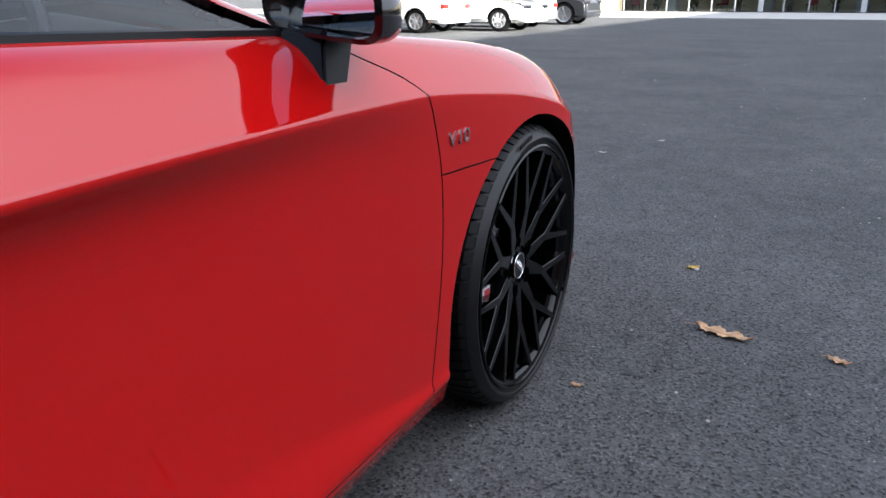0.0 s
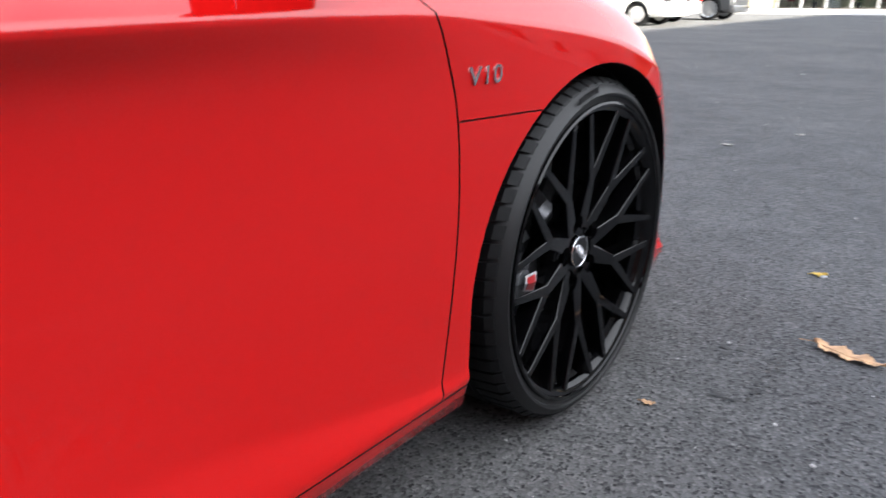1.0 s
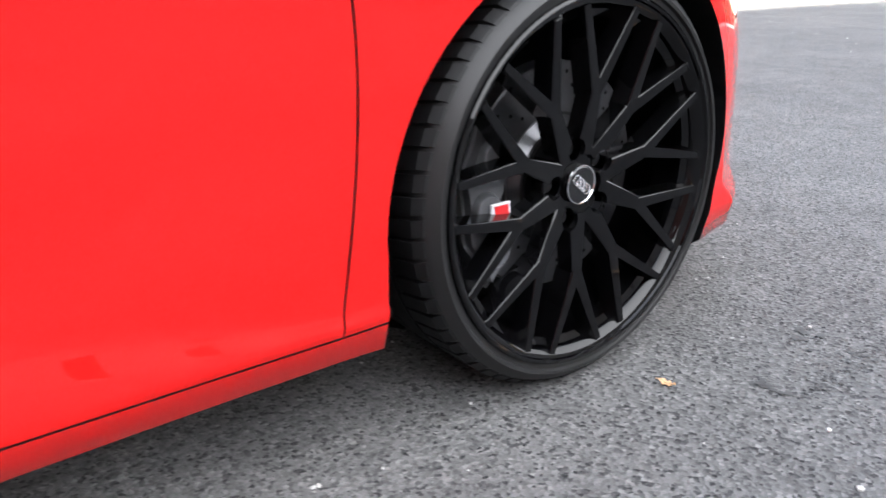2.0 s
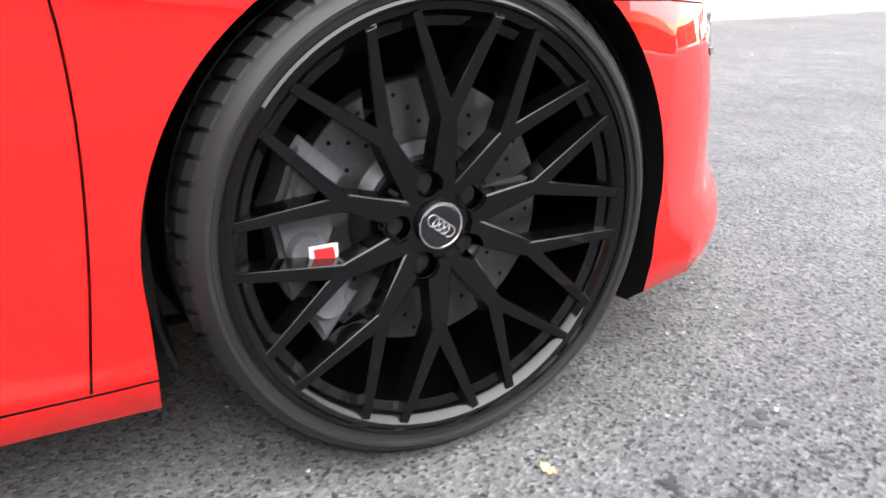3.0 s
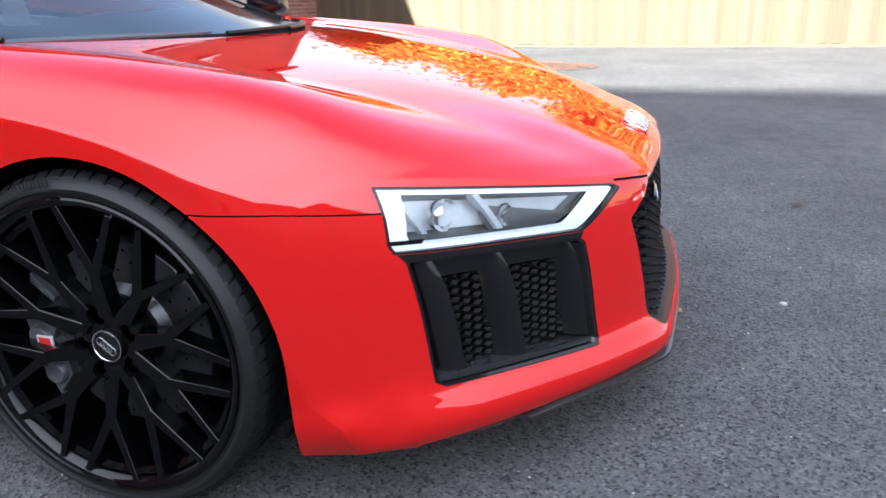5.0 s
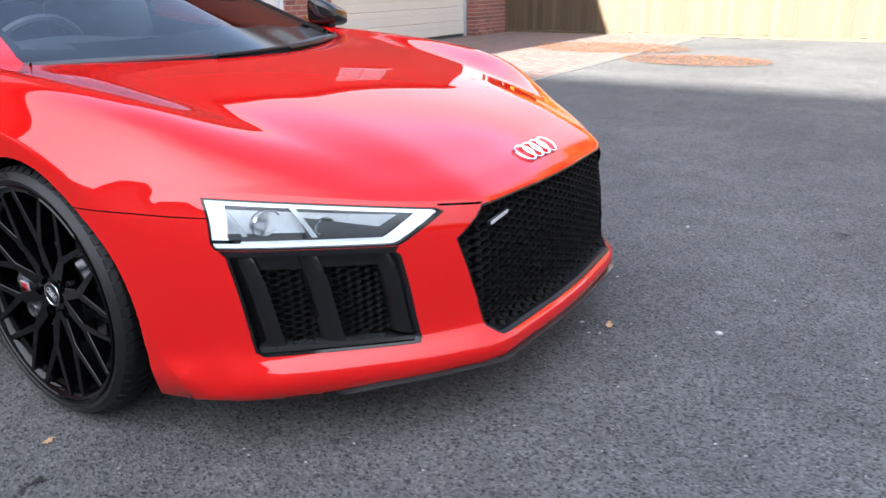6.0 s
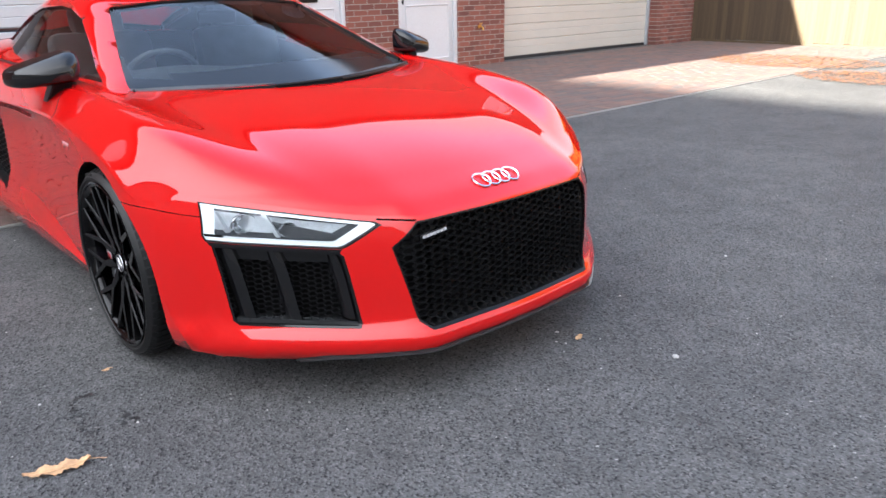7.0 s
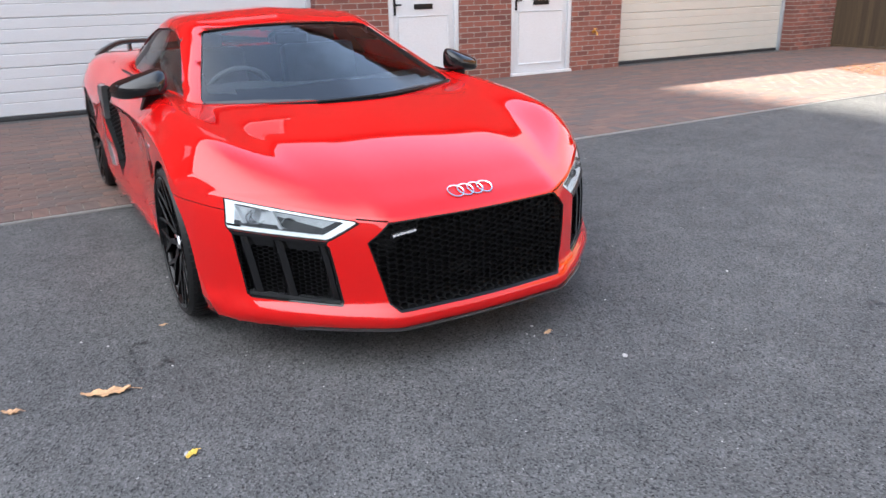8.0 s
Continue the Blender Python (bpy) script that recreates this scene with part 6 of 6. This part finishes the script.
def shop():
    s = thing("shop_building", "low glazed shop front with cream walls in the sun", "building", (-3.0, 52.0, 0))
    bm = bmesh.new()
    box(bm, (-26, 0.02, 0.0), (-9.6, 9, 4.2))
    box(bm, (-9.6, 4.0, 0.0), (30, 9, 4.2))
    box(bm, (-9.6, 0.0, 2.9), (30, 4.0, 4.2))
    part("wall", bm, SHOP_WALL, s, smooth=False)
    bm = bmesh.new()
    box(bm, (-9.6, -0.02, 0.0), (30, 4.0, 0.06))
    part("plinth", bm, SHOP_DARK, s, smooth=False)
    for k in range(17):
        x = -9.5 + k * 1.45
        w = new("window")
        w.parent = s
        bm = bmesh.new()
        box(bm, (x, -0.03, 0.06), (x + (0.30 if k in (6, 10) else 0.07), 0.05, 2.9))
        part("frame", bm, UPVC, w, smooth=False)
        bm = bmesh.new()
        box(bm, (x + 0.08, 0.0, 0.08), (x + 1.45, 0.012, 2.9))
        part("pane", bm, SHOP_PANE, w, smooth=False)
    rnd = random.Random(5)
    for k in range(16):
        x = -9.0 + k * 1.4 + rnd.uniform(-0.3, 0.3)
        kind = k % 4
        if kind in (0, 2):
            c = thing("shop_chair" if kind == 0 else "display_stand", "dark red upholstered chair behind the shop glass" if kind == 0 else "pale display stand behind the shop glass", "chair" if kind == 0 else "stand", (x - 3.0, 53.2, 0.06), rnd.uniform(-30, 30), "shop furniture")
            if kind == 0:
                bm = bmesh.new()
                box(bm, (-0.28, -0.28, 0.38), (0.28, 0.28, 0.50), 0.04)
                part("seat", bm, SHOP_RED, c)
                bm = bmesh.new()
                box(bm, (-0.28, 0.22, 0.45), (0.28, 0.32, 0.98), 0.04)
                part("backrest", bm, SHOP_RED, c)
                for px in (-0.23, 0.23):
                    for py in (-0.23, 0.23):
                        bm = bmesh.new()
                        tube(bm, [(px, py, 0), (px, py, 0.40)], 0.02, 6)
                        part("leg", bm, BLACK_SATIN, c)
            else:
                bm = bmesh.new()
                box(bm, (-0.35, -0.2, 0.0), (0.35, 0.2, 0.9), 0.02)
                part("cabinet", bm, UPVC, c)
                bm = bmesh.new()
                box(bm, (-0.38, -0.23, 0.90), (0.38, 0.23, 0.95), 0.01)
                part("top", bm, SHOP_DARK, c)
        else:
            c = thing("potted_plant", "green bushy plant in a dark pot behind glass", "plant", (x - 3.0, 52.9, 0.06), 0, "shop plants")
            bm = bmesh.new()
            lathe(bm, [(0.0, 0.0), (0.0, 0.16), (0.34, 0.22), (0.34, 0.19), (0.30, 0.0)], 20, "z")
            part("pot", bm, SHOP_DARK, c)
            bm = bmesh.new()
            for q in range(90):
                p = Vector((rnd.gauss(0, 0.17), rnd.gauss(0, 0.17), rnd.uniform(0.35, 1.1)))
                u = Vector((rnd.gauss(0, 1), rnd.gauss(0, 1), rnd.gauss(0, 1))).normalized() * 0.11
                v = u.orthogonal().normalized() * 0.05
                bm.faces.new([bm.verts.new(r) for r in (p - u, p + v, p + u, p - v)])
            part("foliage", bm, SHOP_GREEN, c, smooth=False)


shop()
bm_ = bmesh.new()
box(bm_, (-60, 36.0, -0.1), (60, 52.0, 0.02))
tagged(obj("pavement", bm_, PAVE, False), "pale paved forecourt before the shop", "pavement", kind="structure")

# ---- leaves, stones and stains on the asphalt ----
DRY_LEAF = varied("dry_leaf_brown", (0.48, 0.29, 0.15), 0.7, 0.3, 40, 200, 0.4, 0.001)
YELLOW_LEAF = varied("yellow_leaf", (0.62, 0.42, 0.06), 0.65, 0.25, 40, 200)
PALE_LEAF = varied("bleached_leaf", (0.55, 0.52, 0.46), 0.7, 0.2, 40, 200)
PALE_STONE = varied("pale_stone", (0.36, 0.355, 0.34), 0.8, 0.2, 40, 200)
LITTER = leaf_material("leaf_litter", [(0.17, 0.055, 0.014), (0.22, 0.095, 0.027), (0.13, 0.042, 0.011), (0.20, 0.075, 0.017)])


def leaf(name, x, y, turn, length, width, mat, label, curl, seed):
    """A dry leaf: a pointed, toothed blade, folded along its rib and curled, lying on the ground."""
    rnd = random.Random(seed)
    bm = bmesh.new()
    n = 22
    rows = []
    for k in range(n + 1):
        t = k / n
        w = width / 2 * math.sin(math.pi * t ** 0.85) ** 0.8 * (1 + 0.24 * math.sin(k * 2.7) + rnd.uniform(-0.14, 0.14)) + 0.0008
        px = (t - 0.5) * length
        lift = curl * (2 * t - 1) ** 2
        wav = 0.10 * width * math.sin(19 * t + seed)
        rows.append([bm.verts.new((px, s * w, 0.002 + lift + abs(s) * (0.10 * width + wav) + rnd.uniform(0, 0.0015))) for s in (-1, -0.5, 0, 0.5, 1)])
    for a, b in zip(rows, rows[1:]):
        for i in range(4):
            bm.faces.new((a[i], a[i + 1], b[i + 1], b[i]))
    bmesh.ops.recalc_face_normals(bm, faces=bm.faces)
    bmesh.ops.solidify(bm, geom=bm.faces[:], thickness=0.0007)
    ob = thing(name, label, "leaf", (x, y, 0.001), turn, "fallen leaves")
    part("blade", bm, mat, ob, angle=60)
    bm = bmesh.new()
    tube(bm, [(-length * 0.72, 0.004, 0.003), (-length * 0.5, 0, 0.003 + curl), (0, 0, 0.0035), (length * 0.45, 0, 0.003 + curl * 0.8)], 0.0011, 5)
    part("rib", bm, mat, ob)


leaf("fallen_leaf", 1.335, 0.567, -14, 0.165, 0.048, DRY_LEAF, "curled dry brown leaf on the asphalt", 0.008, 1)
leaf("fallen_leaf", 1.63, 0.53, -20, 0.062, 0.026, DRY_LEAF, "small pale dry leaf on the asphalt", 0.006, 2)
leaf("fallen_leaf", 1.155, 1.097, 30, 0.040, 0.022, YELLOW_LEAF, "small yellow leaf on the asphalt", 0.004, 3)
leaf("fallen_leaf", 1.055, 0.09, 10, 0.030, 0.013, DRY_LEAF, "small tan leaf scrap beside the wheel", 0.004, 4)
leaf("fallen_leaf", 1.17, 1.09 + 0.02, 80, 0.02, 0.012, YELLOW_LEAF, "tiny yellow leaf scrap", 0.002, 5)
leaf("fallen_leaf", -0.27, 1.02, 20, 0.045, 0.018, DRY_LEAF, "small dry leaf scrap before the car", 0.005, 6)
leaf("fallen_leaf", 0.52, 3.55, 40, 0.045, 0.026, PALE_LEAF, "small dry leaf on the asphalt", 0.006, 7)
leaf("fallen_leaf", 0.28, 2.98, 10, 0.055, 0.026, PALE_LEAF, "small dry leaf on the asphalt", 0.006, 8)


def stones():
    rnd = random.Random(8)
    bm = bmesh.new()
    spots = [(-0.40, 1.33, 0.012), (1.17, 1.09, 0.010), (-1.42, 0.95, 0.010), (1.37, 0.07, 0.006), (1.28, 0.17, 0.005)]
    spots += [(rnd.uniform(-3, 2.6), rnd.uniform(-2, 6), abs(rnd.gauss(0, 0.0016)) + 0.0014) for _ in range(300)]
    spots += [(rnd.uniform(-5.5, 4), rnd.uniform(4, 16), abs(rnd.gauss(0, 0.004)) + 0.003) for _ in range(160)]
    for x, y, r in spots:
        q = bmesh.ops.create_icosphere(bm, subdivisions=1, radius=r, matrix=Matrix.Translation((x, y, r * 0.25)) @ Matrix.Rotation(rnd.uniform(0, 6), 4, "Z") @ Matrix.Diagonal((rnd.uniform(0.7, 1.6), 1, 0.5, 1)))
    tagged(obj("grit", bm, PALE_STONE, False), "scattered pale grit on the asphalt", "grit", kind="stuff")


stones()


def stain(x, y, r, seed):
    rnd = random.Random(seed)
    bm = bmesh.new()
    for k in range(16):
        cx, cy = x + rnd.gauss(0, r * 0.55), y + rnd.gauss(0, r * 0.45)
        rr = r * rnd.uniform(0.06, 0.24)
        bm.faces.new([bm.verts.new((cx + rr * rnd.uniform(0.7, 1.2) * math.cos(a), cy + rr * rnd.uniform(0.7, 1.2) * math.sin(a), 0.0012 + k * 0.0001)) for a in np.linspace(0, 2 * math.pi, 15)[:-1]])
    tagged(obj("oil_stain", bm, OIL, False), "dark oil spots soaked into the asphalt", "stain", kind="structure")


OIL = material("oil_soaked_asphalt", (0.010, 0.010, 0.0105), 0.6)
stain(1.085, 0.43, 0.045, 3)
stain(1.16, 0.22, 0.03, 5)
for k in range(7):
    stain(1.212 + 0.006 * math.sin(k * 2.1), 0.24 + 0.04 * k, 0.012 + 0.004 * (k % 3), 30 + k)
stain(-1.64, 1.54, 0.05, 4)


def litter():
    rnd = random.Random(21)
    verts, faces = [], []
    for k in range(5200):
        a, q = rnd.uniform(0, 6.283), math.sqrt(rnd.random())
        if rnd.random() < 0.6:
            c = Vector((-10.0 + 0.95 * q * math.cos(a), -2.7 + 1.3 * q * math.sin(a), 0))
        else:
            c = Vector((-8.6 + 0.75 * q * math.cos(a), -0.95 + 1.0 * q * math.sin(a), 0))
        s = rnd.uniform(0.012, 0.028)
        t = rnd.uniform(0, 6.28)
        u = Vector((math.cos(t), math.sin(t), rnd.uniform(-0.12, 0.12))) * s
        w = Vector((-math.sin(t), math.cos(t), rnd.uniform(-0.12, 0.12))) * s * 0.6
        c.z = 0.018 + rnd.uniform(0, 0.01)
        i = len(verts)
        verts += [c - u, c + w, c + u, c - w]
        faces.append((i, i + 1, i + 2, i + 3))
    me = bpy.data.meshes.new("leaf_litter")
    me.from_pydata(verts, [], faces)
    me.materials.append(LITTER)
    tagged(new("leaf_litter", me), "orange leaf litter lying on the sunlit paving", "leaf litter", kind="stuff")


litter()

# ---- block paving before the garages, and the bricks of the piers ----
PAVE_TONES = [(0.090, 0.064, 0.056), (0.130, 0.076, 0.060), (0.11, 0.070, 0.059), (0.078, 0.066, 0.063), (0.145, 0.086, 0.066)]
BLOCKS = brick_material("paving_block", PAVE_TONES)
BLOCKS_FAR = leaf_material("paving_block_joined", PAVE_TONES)
shader(BLOCKS_FAR).inputs["Roughness"].default_value = 0.85
CONCRETE = varied("pale_concrete", (0.20, 0.195, 0.185), 0.85, 0.15, 3, 60, 0.4, 0.003)


def brick_mesh(name, a, b, c, edge, mat):
    """A brick of a by b by c with chamfered upper or outer edges; the open underside is bedded."""
    bm = bmesh.new()
    lo = [bm.verts.new((x * a / 2, y * b / 2, 0)) for x, y in ((-1, -1), (1, -1), (1, 1), (-1, 1))]
    mid = [bm.verts.new((v.co.x, v.co.y, c - edge)) for v in lo]
    top = [bm.verts.new((v.co.x - math.copysign(edge, v.co.x), v.co.y - math.copysign(edge, v.co.y), c)) for v in lo]
    for i in range(4):
        j = (i + 1) % 4
        bm.faces.new((lo[i], lo[j], mid[j], mid[i]))
        bm.faces.new((mid[i], mid[j], top[j], top[i]))
    bm.faces.new(top)
    me = bpy.data.meshes.new(name)
    bm.to_mesh(me)
    bm.free()
    me.materials.append(mat)
    return me


def paving():
    bm = bmesh.new()
    box(bm, (-12.95, WALL_Y + 0.05, -0.10), (9.5, -1.97, 0.006))
    ground_bed = tagged(obj("paving", bm, MORTAR, False), "brownish red block paving before the garages", "paving", kind="structure")
    bm = bmesh.new()
    box(bm, (-12.95, -1.968, -0.1), (9.5, -1.940, 0.012), 0.003)
    tagged(obj("kerb_edging", bm, CONCRETE, False), "flush pale concrete edging strip", "kerb", kind="structure")
    rnd = random.Random(3)
    flat = brick_mesh("paving_block", 0.197, 0.097, 0.012, 0.003, BLOCKS)
    places = []
    for k in range(224):
        places.append((9.4 - k * 0.1, -2.072, 90))
    for r in range(39):
        y = -2.227 - r * 0.1
        for k in range(112):
            places.append((9.4 - k * 0.2 - (0.1 if r % 2 else 0), y, 0))
    near = [p for p in places if 0.55 < p[0] < 2.05 and p[1] > -3.75]
    chosen = set(near[:290])
    verts, faces = [], []
    base = [(v.co.copy()) for v in flat.vertices]
    polys = [tuple(p.vertices) for p in flat.polygons]
    for p in places:
        dz = rnd.uniform(-0.0015, 0.0015)
        if p in chosen:
            o = new("paving_block", flat)
            o.parent = ground_bed
            o.matrix_world = pose(p[0], p[1], 0.004 + dz, rnd.uniform(-0.4, 0.4), rnd.uniform(-0.4, 0.4), p[2] + rnd.uniform(-0.6, 0.6))
        else:
            m = pose(p[0], p[1], 0.004 + dz, rnd.uniform(-0.3, 0.3), rnd.uniform(-0.3, 0.3), p[2])
            i = len(verts)
            verts += [m @ v for v in base]
            faces += [tuple(q + i for q in f) for f in polys]
    me = bpy.data.meshes.new("paving_block")
    me.from_pydata(verts, [], faces)
    me.materials.append(BLOCKS_FAR)
    o = new("paving_block", me)
    o.parent = ground_bed
    tagged(o, "brownish red paving blocks", kind="stuff")


paving()


def pier_bricks():
    rnd = random.Random(9)
    whole = brick_mesh("brick", 0.215, 0.065, 0.014, 0.003, BRICKS)
    half = brick_mesh("brick", 0.1025, 0.065, 0.014, 0.003, BRICKS)
    for x0, x1, rows in ((-5.15, -4.25, 19), (-7.30, -6.28, 19), (-12.92, -11.62, 16)):
        n = round((x1 - x0) / 0.225)
        step = (x1 - x0) / n
        for r in range(rows):
            z = 0.045 + r * 0.075
            cells = [(x0 + (k + 0.5) * step, whole) for k in range(n)] if r % 2 == 0 else [(x0 + 0.25 * step, half)] + [(x0 + (k + 1) * step, whole) for k in range(n - 1)] + [(x1 - 0.25 * step, half)]
            for x, me in cells:
                o = new("brick", me)
                o.parent = wall_south
                o.matrix_world = pose(x, WALL_Y - 0.014 + rnd.uniform(-0.001, 0.0015), z, -90, 0, 180) @ Matrix.Diagonal((step / 0.225, 1, 1, 1))


pier_bricks()
